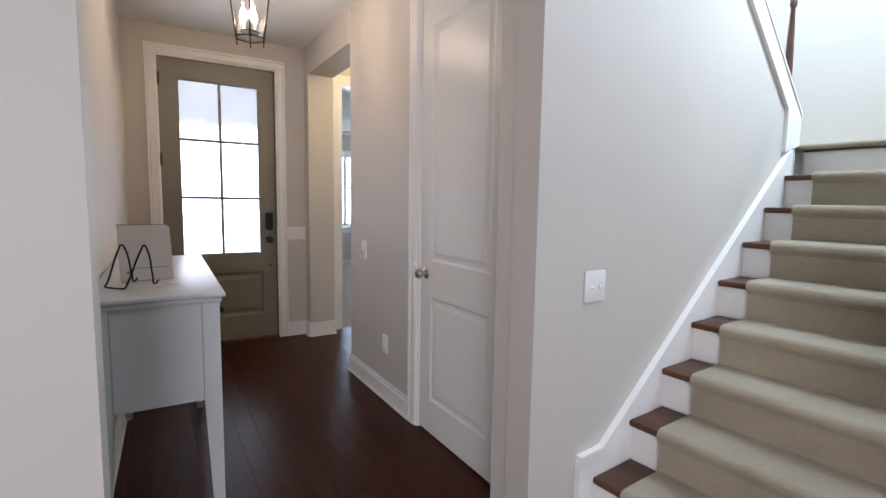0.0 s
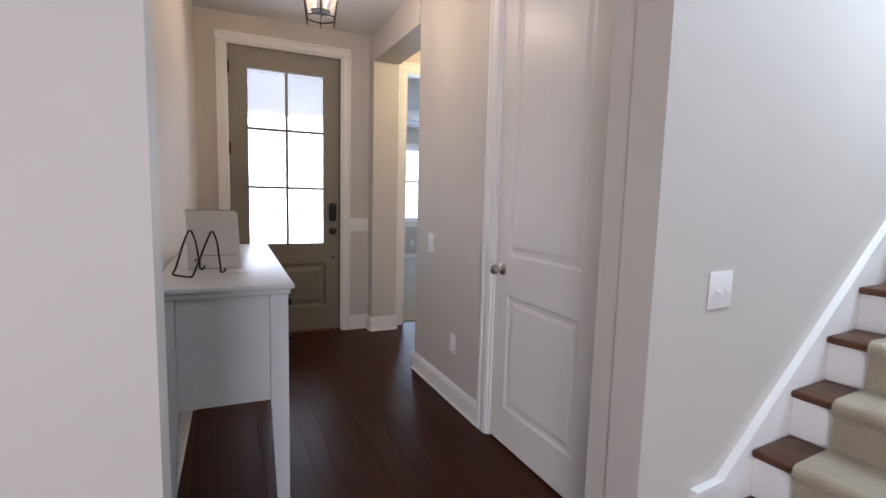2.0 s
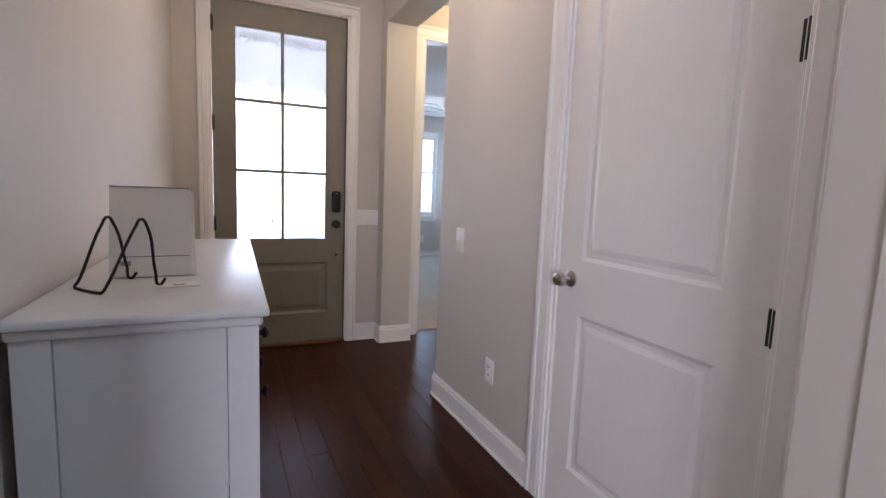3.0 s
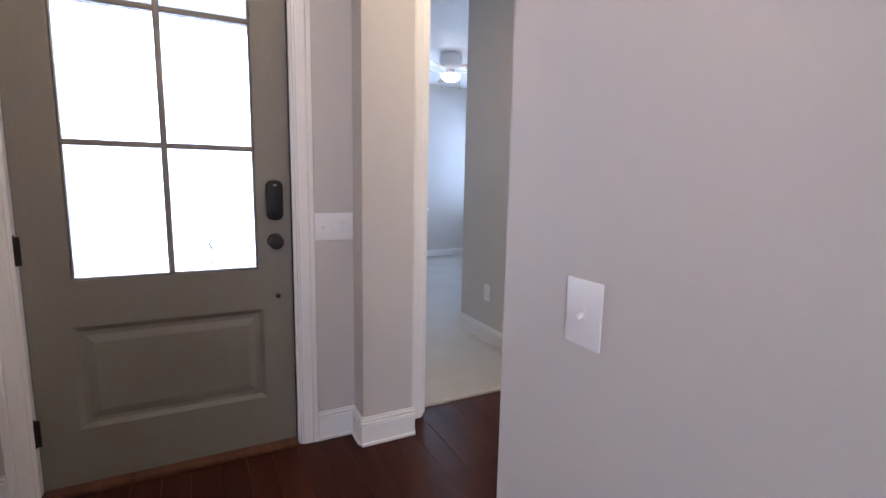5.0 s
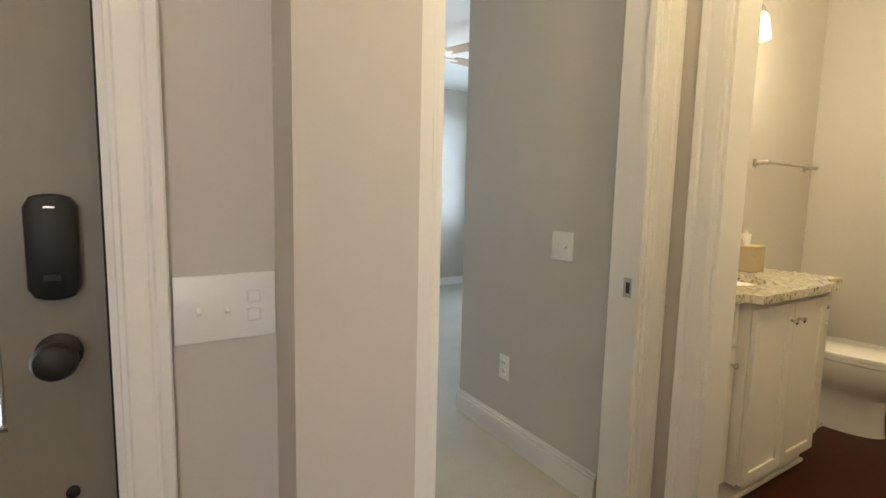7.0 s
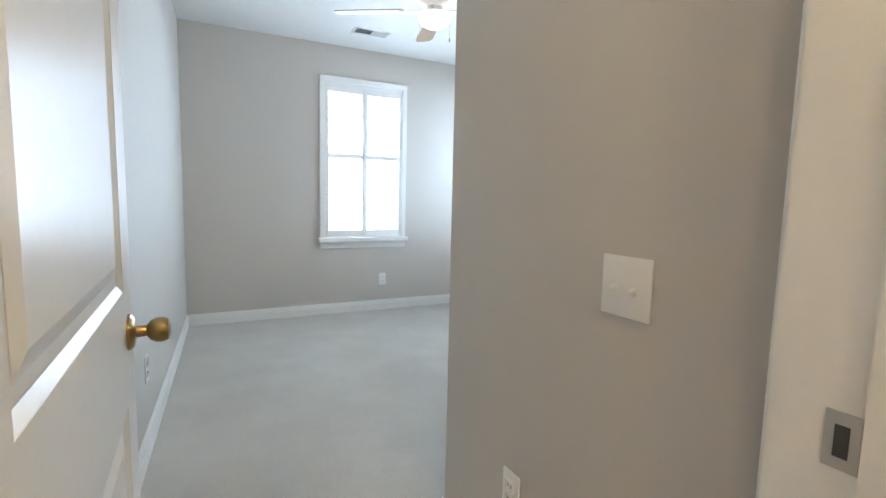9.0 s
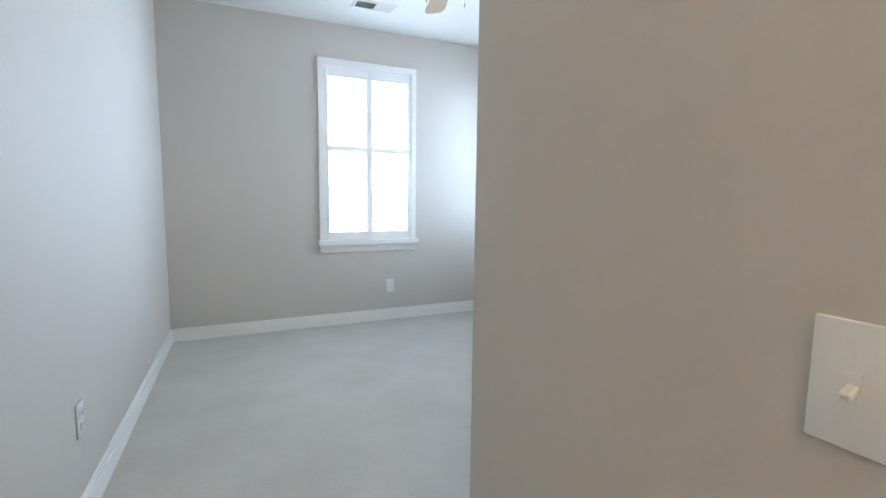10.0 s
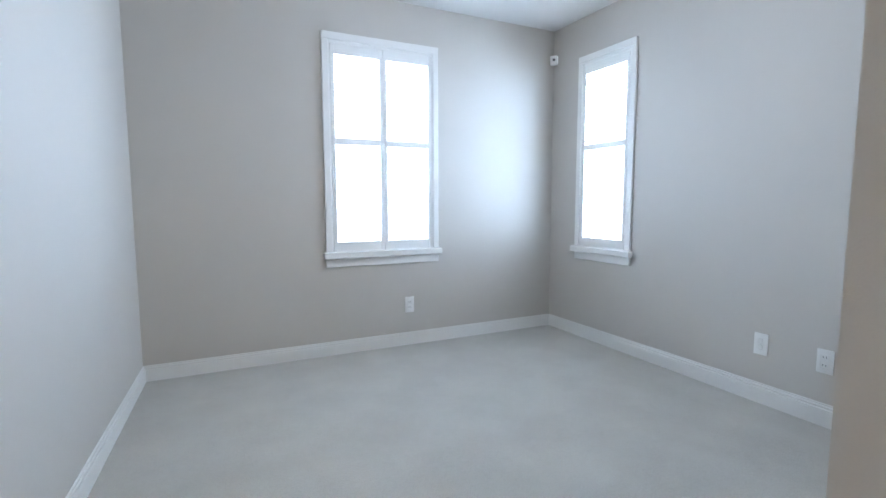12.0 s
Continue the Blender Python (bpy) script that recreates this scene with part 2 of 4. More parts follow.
def casing(parent, axis, face, out, a0, a1, top, w=0.088, z0=0.0):
    """Moulded trim round an opening a0..a1, standing out of the wall's face at `face` to the side `out`."""
    def strip(name, u0, u1, v0, v1, upright, inner_first):
        bm = bmesh.new()
        span = (u1 - u0) if upright else (v1 - v0)
        shape = ((0.0, 0.0), (0.0, 0.010), (0.03, 0.0125), (0.12, 0.0125), (0.17, 0.016), (0.60, 0.0165), (0.64, 0.0145), (0.69, 0.0145), (0.75, 0.0195), (0.95, 0.020), (1.0, 0.017), (1.0, 0.0))
        pts = []
        for c, t in shape:
            c, d = (c if inner_first else 1 - c), face + out * t
            along = (u0 if upright else v0) + c * span
            pts.append((along, d) if (axis == "y" and upright) else (d, along))
        plane, lo, hi = ("xy", v0, v1) if upright else ("yz" if axis == "y" else "xz", u0, u1)
        add_prism(bm, pts, plane, lo, hi)
        bmesh.ops.recalc_face_normals(bm, faces=bm.faces[:])
        return part(name, bm, TRIM, parent)
    strip("casing", a0 - w, a0, z0, top, True, False)
    strip("casing", a1, a1 + w, z0, top, True, True)
    strip("casing", a0 - w, a1 + w, top, top + w, False, True)


def jamb(parent, axis, c0, c1, a0, a1, top, t=0.018):
    """The lining of an opening through a wall c0..c1."""
    for name, u, v in (("jamb", (a0, a0 + t), (0, top)), ("jamb", (a1 - t, a1), (0, top)), ("head_jamb", (a0 + t, a1 - t), (top - t, top))):
        part(name, B(*((c0, c1, *u) if axis == "x" else (*u, c0, c1)), *v), TRIM, parent)

# ---- structure ----
HC = 2.69      # hall ceiling
BC = 2.515     # bedroom ceiling
LX, RX = 0.33, 1.775          # hall walls
FY = 5.02                     # front wall
BX0, BX1, BY1 = 1.930, 5.20, 9.29   # bedroom
NX, NY = 2.99, 6.187           # bedroom nook wall
SY = 1.60                     # stair wall

wall("wall_front", "y", FY, FY + 0.16, LX - 0.15, 1.76, 0, HC, [(0.555, 1.520, 0, 2.475)])
tagged(part("wall_hall_west", add_prism(bmesh.new(), [(0.10, 1.85), (0.245, 1.85), (0.345, FY), (0.10, FY)], "xy", 0, HC), WALL), "greige painted drywall wall", "wall", kind="structure")
wall("wall_living_north", "y", 1.69, 1.85, -4.2, 0.368, 0, HC)
wall("wall_closet", "x", RX, 1.995, 1.815, 3.84, 0, HC, [(1.965, 2.785, 0, 2.46)])
wall("wall_hall_header", "x", 1.76, 1.995, 3.84, 4.885, 2.44, HC, label="greige painted header over a wide opening")
wall("wall_hall_pier", "y", 4.885, FY, 1.76, 1.995, 0, HC, label="greige painted wall pier beside the front door")
wall("wall_bedroom_south", "y", FY, FY + 0.125, 1.76, NX + 0.12, 0, HC, [(2.100, 2.895, 0, 2.425)])
wall("wall_vestibule_east", "x", NX, NX + 0.12, 3.4, FY, 0, HC, [(4.10, 4.872, 0, 2.425)])
wall("wall_vestibule_south", "y", 3.70, 3.84, 1.995, NX, 0, HC)
wall("wall_closet_return", "y", 1.72, 1.815, 1.585, 1.995, 0, HC)
# bedroom
tagged(part("wall_bedroom_west", add_prism(bmesh.new(), [(1.79, FY + 0.125), (BX0, FY + 0.125), (2.172, BY1), (1.79, BY1)], "xy", 0, HC), WALL), "greige painted drywall wall", "wall", kind="structure")
wall("wall_bedroom_nook", "x", NX, NX + 0.12, FY + 0.125, NY, 0, HC)
wall("wall_bedroom_inner", "y", NY - 0.12, NY, NX + 0.12, BX1, 0, HC)
wall("wall_bedroom_north", "y", BY1, BY1 + 0.16, BX0 - 0.14, BX1 + 0.16, 0, HC, [(3.322, 4.082, 0.77, 2.19)])
wall("wall_bedroom_east", "x", BX1, BX1 + 0.16, NY - 0.12, BY1, 0, HC, [(8.455, 8.925, 0.77, 2.17)])
# bathroom
wall("wall_bath_north", "y", 5.50, 5.62, NX + 0.12, 5.45, 0, HC)
wall("wall_bath_east", "x", 5.215, 5.45, 3.28, 5.50, 0, HC)
wall("wall_bath_south", "y", 3.28, 3.40, NX, 5.45, 0, HC)

# stair wall, its top edge climbing with the upper flight; the stair side stands a little askew to the hall
STAIR = Matrix.Translation((1.585, SY, 0)) @ Matrix.Rotation(radians(3.6), 4, "Z") @ Matrix.Translation((-1.585, -SY, 0))
bm = bmesh.new()
add_prism(bm, [(1.585, 0), (3.655, 0), (3.655, 1.826), (1.585, 3.606)], "xz", SY, 1.72)
tagged(part("wall_stair", bm, WALL), "greige painted stair wall with a sloping top", "wall", kind="structure").matrix_world = STAIR
wall("wall_stair_south", "y", 0.30, 0.44, 2.05, 4.85, 0, 5.2, [(3.0, 4.6, 3.35, 4.75)])
wall("wall_landing_east", "x", 4.72, 4.86, 0.44, 2.95, 0, 5.2)
wall("wall_stair_north", "y", 2.82, 2.95, 1.995, 4.72, HC, 5.2)
wall("wall_stair_under", "y", 2.82, 2.95, 1.995, 4.72, 0, HC)
wall("wall_stair_west", "x", 1.43, 1.585, 0.30, 2.95, 3.0, 5.2)
# living side, behind the first steps
wall("wall_living_south", "y", -3.4, -3.26, -4.2, 3.6, 0, HC, [(-2.9, -0.3, 0.75, 2.45)])
wall("wall_living_west", "x", -4.34, -4.2, -3.4, 1.85, 0, HC)
wall("wall_living_east", "x", 3.46, 3.6, -3.26, 0.30, 0, HC)


def ceiling(name, x0, x1, y0, y1, z, label="flat white painted ceiling"):
    return tagged(part(name, B(x0, x1, y0, y1, z, z + 0.12), CEIL), label, "ceiling", kind="structure")


ceiling("ceiling_hall", 0.09, 1.995, 1.69, FY + 0.16, HC)
ceiling("ceiling_vestibule", 1.995, 5.45, 3.28, FY + 0.125, HC)
ceiling("ceiling_bath", NX + 0.12, 5.45, FY + 0.125, 5.62, HC)
ceiling("ceiling_bedroom", BX0 - 0.14, BX1 + 0.16, 5.62, BY1 + 0.16, BC)
ceiling("ceiling_nook", BX0 - 0.14, NX + 0.12, FY + 0.125, 5.62, BC)
ceiling("ceiling_living", -4.34, 1.585, -3.4, 1.69, HC)
ceiling("ceiling_living_east", 1.585, 3.6, -3.4, 0.30, HC)
ceiling("ceiling_stair", 1.43, 4.86, 0.30, 2.95, 5.2)

# floors
tagged(part("floor_hall", add_prism(bmesh.new(), [(-4.34, -3.4), (4.86, -3.4), (4.86, 5.10), (0.10, 5.10), (0.10, 1.85), (-4.34, 1.85)], "xy", -0.12, -0.006), FLOOR), "dark stained hardwood subfloor under the boards", "floor", kind="structure")
tagged(part("floor_bath", B(NX + 0.12, 5.45, 3.28, 5.62, -0.004, 0.0), FLOOR), "dark stained hardwood bathroom floor", "floor", kind="structure")
tagged(part("floor_bedroom", add_prism(bmesh.new(), [(5.10, -0.12), (5.10, 0.008), (5.106, 0.014), (6.2, 0.026), (9.45, 0.052), (9.45, -0.12)], "yz", BX0 - 0.14, BX1 + 0.16), CARPET), "pale beige cut-pile wall-to-wall carpet", "carpet", kind="structure")
tagged(part("ground", B(-400, 400, -400, 400, -0.5, -0.35), surface("lawn", (0.10, 0.12, 0.06), 0.9, vary=0.3, scale=0.4, grain=20)), "plain green lawn round the house", "ground", kind="structure")

# bright daylight outside the panes
tagged(part("backdrop_north", B(1.2, 9.25, 13.0, 13.05, -0.3, 6.0), SKYGLOW), "overexposed bright daylight", "backdrop", kind="structure")
tagged(part("backdrop_east", B(9.2, 9.25, 4.5, 12.99, -0.3, 6.0), SKYGLOW), "overexposed bright daylight", "backdrop", kind="structure")
tagged(part("porch_ceiling", B(-0.8, 1.9, 5.18, 6.6, 2.62, 2.70), CEIL), "white boarded porch ceiling outside the front door", "ceiling", kind="structure")
tagged(part("backdrop_porch", B(-0.8, 1.9, 6.6, 6.65, -0.3, 2.70), mottled_glow("porch_daylight", (0.62, 0.70, 0.85), (0.86, 0.93, 1.0), 0.62)), "overexposed bright daylight", "backdrop", kind="structure")

# a sparse shrub beyond the porch, blurred by the door's glass
rs = random.Random(4)
shrub = thing("shrub", "sparse pale green shrub outside the front door", "shrub", 1.13, 5.74, -0.35)
sb, lb = bmesh.new(), bmesh.new()
for k in range(13):
    a, lean, top = rs.uniform(0, 6.28), rs.uniform(0.05, 0.34), rs.uniform(0.85, 1.32)
    tip = Vector((lean * math.cos(a), 0.6 * lean * math.sin(a), top))
    add_rod(sb, (0.02 * math.cos(a), 0.02 * math.sin(a), 0), tip, 0.006, 0.002, 6)
    for j in range(9):
        at = tip * (0.62 + 0.045 * j)
        m = Matrix.Translation(at) @ Matrix.Rotation(rs.uniform(0, 6.28), 4, "Z") @ Matrix.Rotation(rs.uniform(0.3, 1.3), 4, "Y")
        w, ln = rs.uniform(0.014, 0.026), rs.uniform(0.08, 0.15)
        pts = [lb.verts.new(m @ Vector(v)) for v in ((0, 0, 0), (ln * 0.4, w, 0.006), (ln, 0, -0.004), (ln * 0.4, -w, 0.006), (ln * 0.4, 0, -0.002))]
        for t3 in ((0, 4, 1), (1, 4, 2), (2, 4, 3), (3, 4, 0)):
            lb.faces.new([pts[i3] for i3 in t3])
part("stem", sb, TREADWOOD, shrub)
part("foliage", lb, surface("pale_leaf", (0.10, 0.14, 0.07), 0.5, vary=0.25, scale=9), shrub, "narrow pale green leaves")

# skirting boards
base_run("baseboard_hall_west", (0, 0), (0, 3.17), (1, 0)).matrix_world = pose(0.245, 1.85, 0, 0, 0, -1.807)
base_run("baseboard_front_west", (LX, FY), (0.491, FY), (0, -1))
base_run("baseboard_front_east", (1.584, FY), (1.76, FY), (0, -1))
base_run("baseboard_pier", (1.746, 4.885), (2.009, 4.885), (0, -1))
base_run("baseboard_pier_west", (1.76, 4.885), (1.76, FY), (-1, 0))
base_run("baseboard_pier_east", (1.995, 4.885), (1.995, FY), (1, 0))
base_run("baseboard_closet", (RX, 2.868), (RX, 3.854), (-1, 0))
base_run("baseboard_closet_end", (RX - 0.014, 3.84), (1.995, 3.84), (0, 1))
base_run("baseboard_return", (1.585, SY), (1.585, 1.815), (-1, 0))
base_run("baseboard_vestibule", (NX, 4.960), (NX, FY), (-1, 0))
base_run("baseboard_stair_wall", (1.57, SY), (1.842, SY), (0, -1)).matrix_world = STAIR
base_run("baseboard_bedroom_west", (0, 0.06), (0, 4.150), (1, 0), 0.147).matrix_world = pose(BX0, FY + 0.125, 0, 0, 0, -3.341)
base_run("baseboard_bedroom_north", (BX0, BY1), (BX1, BY1), (0, -1), 0.147)
base_run("baseboard_bedroom_east", (BX1, NY), (BX1, BY1), (-1, 0), 0.147)
base_run("baseboard_bedroom_nook", (NX, FY + 0.22), (NX, NY + 0.014), (-1, 0), 0.147)
base_run("baseboard_bedroom_inner", (NX - 0.014, NY), (BX1, NY), (0, 1), 0.147)
base_run("baseboard_bath_east", (5.215, 3.4), (5.215, 5.5), (-1, 0))
base_run("baseboard_bath_north", (4.35, 5.5), (5.215, 5.5), (0, -1))
base_run("baseboard_living", (-4.2, 1.69), (0.368, 1.69), (0, -1))
base_run("baseboard_living_end", (0.368, 1.676), (0.368, 1.85), (1, 0))

# ---- doors ----


def slab_with_panels(parent, w, h, t, panels, material, z0=0.0, recess=0.008):
    """A door leaf in its local x (width), y (thickness 0..t) and z, with moulded panels (x0, x1, z0, z1) on both faces."""
    xs = sorted({0.0, w, *(v for p in panels for v in p[:2])})
    zs = sorted({z0, h, *(v for p in panels for v in p[2:])})
    bm = bmesh.new()
    for xa, xb in zip(xs, xs[1:]):
        for za, zb in zip(zs, zs[1:]):
            if not any(p[0] <= xa < p[1] and p[2] <= za < p[3] for p in panels):
                add_box(bm, xa, xb, 0, t, za, zb)
    leaf = part("leaf", bm, material, parent)
    for x0, x1, za, zb in panels:
        bm = B(x0, x1, recess, t - recess, za, zb)
        for y, out in ((recess, -1), (t - recess, 1)):
            m = 0.030
            a = [bm.verts.new((x, y + out * 0.0005, z)) for x, z in ((x0 + m, za + m), (x1 - m, za + m), (x1 - m, zb - m), (x0 + m, zb - m))]
            n = m + 0.020
            b = [bm.verts.new((x, y + out * 0.006, z)) for x, z in ((x0 + n, za + n), (x1 - n, za + n), (x1 - n, zb - n), (x0 + n, zb - n))]
            bm.faces.new(b)
            for k in range(4):
                bm.faces.new((a[k], a[(k + 1) % 4], b[(k + 1) % 4], b[k]))
            # sticking: a sloped bead round the panel
            c = [bm.verts.new((x, y - out * -0.0075, z)) for x, z in ((x0, za), (x1, za), (x1, zb), (x0, zb))]
            d = [bm.verts.new((x, y + out * 0.001, z)) for x, z in ((x0 + 0.014, za + 0.014), (x1 - 0.014, za + 0.014), (x1 - 0.014, zb - 0.014), (x0 + 0.014, zb - 0.014))]
            for k in range(4):
                bm.faces.new((c[k], c[(k + 1) % 4], d[(k + 1) % 4], d[k]))
        part("panel", bm, material, parent)
    return leaf


def knob_set(parent, x, y, z, out, material, r=0.027, label=""):
    """A round knob on its rose, pointing along the local y in the sense `out`."""
    m = Matrix.Translation((x, y, z)) @ Matrix.Rotation(radians(-90 * out), 4, "X")
    part("rose", add_turned(bmesh.new(), [(0.032, 0), (0.032, 0.004), (0.026, 0.009), (0.014, 0.012)], m), material, parent, label, smooth=True)
    part("knob", add_turned(bmesh.new(), [(0.011, 0.010), (0.010, 0.028), (0.018, 0.034), (r, 0.044), (r, 0.054), (r * 0.85, 0.062), (r * 0.4, 0.066)], m), material, parent, label, smooth=True)


def hinge(parent, x, y, z, material, h=0.09, axis="x"):
    bm = B(x - 0.016, x + 0.016, y - 0.0015, y + 0.0015, z - h / 2, z + h / 2) if axis == "x" else B(x - 0.0015, x + 0.0015, y - 0.016, y + 0.016, z - h / 2, z + h / 2)
    add_rod(bm, (x, y - 0.004, z - h / 2), (x, y - 0.004, z + h / 2), 0.006)
    add_rod(bm, (x, y - 0.004, z + h / 2), (x, y - 0.004, z + h / 2 + 0.008), 0.004, 0.002)
    part("hinge", bm, material, parent)


def keypad_case():
    """The lock's housing: straight sides, bowed top and bottom, domed face."""
    def ring(grow, y):
        pts = []
        for sz in (1, -1):
            for k in range(9):
                u = (1 - k / 4) * sz
                pts.append(bm.verts.new((1.430 + (0.033 - grow) * u, y, 1.102 + sz * (0.073 - grow + 0.010 * (1 - u * u) - (0.010 if abs(u) == 1 else 0)))))
        return pts
    bm = bmesh.new()
    rings = [ring(0.0, DY0), ring(0.0, DY0 - 0.018), ring(0.002, DY0 - 0.024), ring(0.007, DY0 - 0.027)]
    for a, b in zip(rings, rings[1:]):
        for k in range(len(a)):
            bm.faces.new((a[k], a[(k + 1) % len(a)], b[(k + 1) % len(a)], b[k]))
    bm.faces.new(rings[-1])
    bmesh.ops.recalc_face_normals(bm, faces=bm.faces[:])
    return bm


# front door, six panes of obscure glass over one panel
fd = thing("front_door", "closed olive-grey front door with six obscure glass panes", "door", 0, 0, 0)
DX0, DX1, DY0, DY1 = 0.580, 1.495, 5.048, 5.092
GX0, GX1, GZ0, GZ1 = 0.722, 1.358, 0.812, 2.290
PX0, PX1, PZ0, PZ1 = 0.708, 1.372, 0.240, 0.636
bm = bmesh.new()
for x0, x1, z0, z1 in ((DX0, PX0, 0.022, 2.452), (PX1, DX1, 0.022, 2.452), (PX0, PX1, 0.022, PZ0), (PX0, PX1, PZ1, GZ0), (PX0, PX1, GZ1, 2.452), (PX0, GX0, GZ0, GZ1), (GX1, PX1, GZ0, GZ1)):
    add_box(bm, x0, x1, DY0, DY1, z0, z1)
part("leaf", bm, DOORPAINT, fd, "olive-grey painted rails and stiles")
bm = B(PX0, PX1, DY0 + 0.012, DY1 - 0.012, PZ0, PZ1)
y = DY0 + 0.012
a = [bm.verts.new((vx, y - 0.0005, vz)) for vx, vz in ((PX0 + 0.035, PZ0 + 0.035), (PX1 - 0.035, PZ0 + 0.035), (PX1 - 0.035, PZ1 - 0.035), (PX0 + 0.035, PZ1 - 0.035))]
b = [bm.verts.new((vx, y - 0.008, vz)) for vx, vz in ((PX0 + 0.065, PZ0 + 0.065), (PX1 - 0.065, PZ0 + 0.065), (PX1 - 0.065, PZ1 - 0.065), (PX0 + 0.065, PZ1 - 0.065))]
bm.faces.new(b)
for k in range(4):
    bm.faces.new((a[k], a[(k + 1) % 4], b[(k + 1) % 4], b[k]))
c = [bm.verts.new((vx, DY0 + 0.001, vz)) for vx, vz in ((PX0, PZ0), (PX1, PZ0), (PX1, PZ1), (PX0, PZ1))]
d = [bm.verts.new((vx, y - 0.001, vz)) for vx, vz in ((PX0 + 0.018, PZ0 + 0.018), (PX1 - 0.018, PZ0 + 0.018), (PX1 - 0.018, PZ1 - 0.018), (PX0 + 0.018, PZ1 - 0.018))]
for k in range(4):
    bm.faces.new((c[k], c[(k + 1) % 4], d[(k + 1) % 4], d[k]))
part("panel", bm, DOORPAINT, fd)
MX = (GX0 + GX1) / 2
MZ = (1.308, 1.797)
for x0, x1, z0, z1 in ((MX - 0.011, MX + 0.011, GZ0, GZ1), *((a, b, z - 0.011, z + 0.011) for z in MZ for a, b in ((GX0, MX - 0.011), (MX + 0.011, GX1)))):
    part("muntin", B(x0, x1, DY0 + 0.001, DY1 - 0.004, z0, z1, bevel=0.005, seg=2), DOORPAINT, fd)
for x0, x1, z0, z1 in ((GX0, GX1, GZ0, GZ0 + 0.008), (GX0, GX1, GZ1 - 0.008, GZ1), (GX0, GX0 + 0.008, GZ0 + 0.008, GZ1 - 0.008), (GX1 - 0.008, GX1, GZ0 + 0.008, GZ1 - 0.008)):
    part("glazing_bead", B(x0, x1, DY0 + 0.006, DY1 - 0.006, z0, z1, bevel=0.003, seg=1), DOORPAINT, fd)
rows_z = (GZ0 + 0.008, MZ[0] - 0.011, MZ[0] + 0.011, MZ[1] - 0.011, MZ[1] + 0.011, GZ1 - 0.008)
for x0, x1 in ((GX0 + 0.008, MX - 0.011), (MX + 0.011, GX1 - 0.008)):
    for k in range(0, 6, 2):
        g = part("pane", B(x0, x1, 5.067, 5.073, rows_z[k], rows_z[k + 1]), FROST, fd, "obscure rain-patterned glass")
        g.visible_shadow = False
lock = part("keypad_lock", keypad_case(), BLACK, fd, "black electronic deadbolt housing", smooth=True)
part("thumb_turn", B(1.418, 1.442, DY0 - 0.034, DY0 - 0.026, 1.050, 1.062, bevel=0.002), BLACK, lock)
part("indicator", B(1.423, 1.437, DY0 - 0.0275, DY0 - 0.026, 1.163, 1.166), NICKEL, lock)
knob_set(fd, 1.428, DY0, 0.930, -1, BRONZE, 0.030, "dark bronze knob")
part("peg", add_turned(bmesh.new(), [(0.010, 0), (0.010, 0.006), (0.006, 0.009)], Matrix.Translation((1.434, DY0, 0.690)) @ Matrix.Rotation(radians(90), 4, "X"), 14), BRONZE, fd, smooth=True)
for z in (0.26, 0.93, 1.62, 2.27):
    hinge(fd, DX0 - 0.002, 5.030, z, BRONZE, 0.10)

fdf = thing("front_door_frame", "white painted frame and casing of the front door", "door frame", kind="structure")
jamb(fdf, "y", FY - 0.001, FY + 0.161, 0.555, 1.520, 2.475, 0.022)
casing(fdf, "y", FY, -1, 0.566, 1.509, 2.464, 0.075)
# black strip puts the dark gap beside the leaf into colour, as shade
part("gap_shade", B(1.4940, 1.4978, 5.033, 5.0470, 0.021, 2.450), BLACK, fdf, "black strip painting the shade in the door gap")
part("threshold", B(0.577, 1.498, 4.995, 5.150, 0.0, 0.020, bevel=0.006), TREADWOOD, fdf, "dark wooden door threshold")

# closet door
cd = thing("closet_door", "closed white two-panel closet door with nickel knob", "door", RX + 0.045, 1.985, 0, 90)
slab_with_panels(cd, 0.778, 2.44, 0.036, [(0.130, 0.660, 0.203, 0.790), (0.130, 0.660, 0.988, 2.225)], WHITEDOOR, 0.012)
# the leaf's outer face looks along its own +y
knob_set(cd, 0.712, 0.036, 0.915, 1, NICKEL, 0.027, "brushed nickel knob")
for z in (0.285, 0.926, 1.567, 2.205):
    bm = B(-0.008, 0.012, 0.0355, 0.0385, z - 0.045, z + 0.045)
    add_rod(bm, (-0.006, 0.042, z - 0.045), (-0.006, 0.042, z + 0.045), 0.006)
    part("hinge", bm, BRONZE, cd, "dark metal hinge")
part("latch_plate", B(0.7775, 0.7795, 0.006, 0.030, 0.885, 0.945), NICKEL, cd)
cf = thing("closet_door_frame", "white painted frame and casing of the closet", "door frame", kind="structure")
jamb(cf, "x", RX - 0.001, 1.996, 1.965, 2.785, 2.46, 0.020)
casing(cf, "x", RX, -1, 1.972, 2.778, 2.453, 0.088)

# bedroom door, standing open into the room
bf = thing("bedroom_door_frame", "white painted frame and casing of the bedroom doorway", "door frame", kind="structure")
jamb(bf, "y", FY - 0.001, FY + 0.126, 2.100, 2.895, 2.425)
casing(bf, "y", FY, -1, 2.107, 2.888, 2.418, 0.088)
casing(bf, "y", FY + 0.125, 1, 2.107, 2.888, 2.418, 0.036)
for x0, x1 in ((2.118, 2.130), (2.865, 2.877)):
    part("door_stop", B(x0, x1, FY + 0.004, FY + 0.030, 0.012, 2.405), TRIM, bf)
plate = part("strike_plate", B(2.8745, 2.8775, FY + 0.034, FY + 0.068, 0.880, 0.944), NICKEL, bf, "brushed nickel strike plate")
part("latch_hole", B(2.8735, 2.8745, FY + 0.044, FY + 0.058, 0.894, 0.930), SLOT, plate)
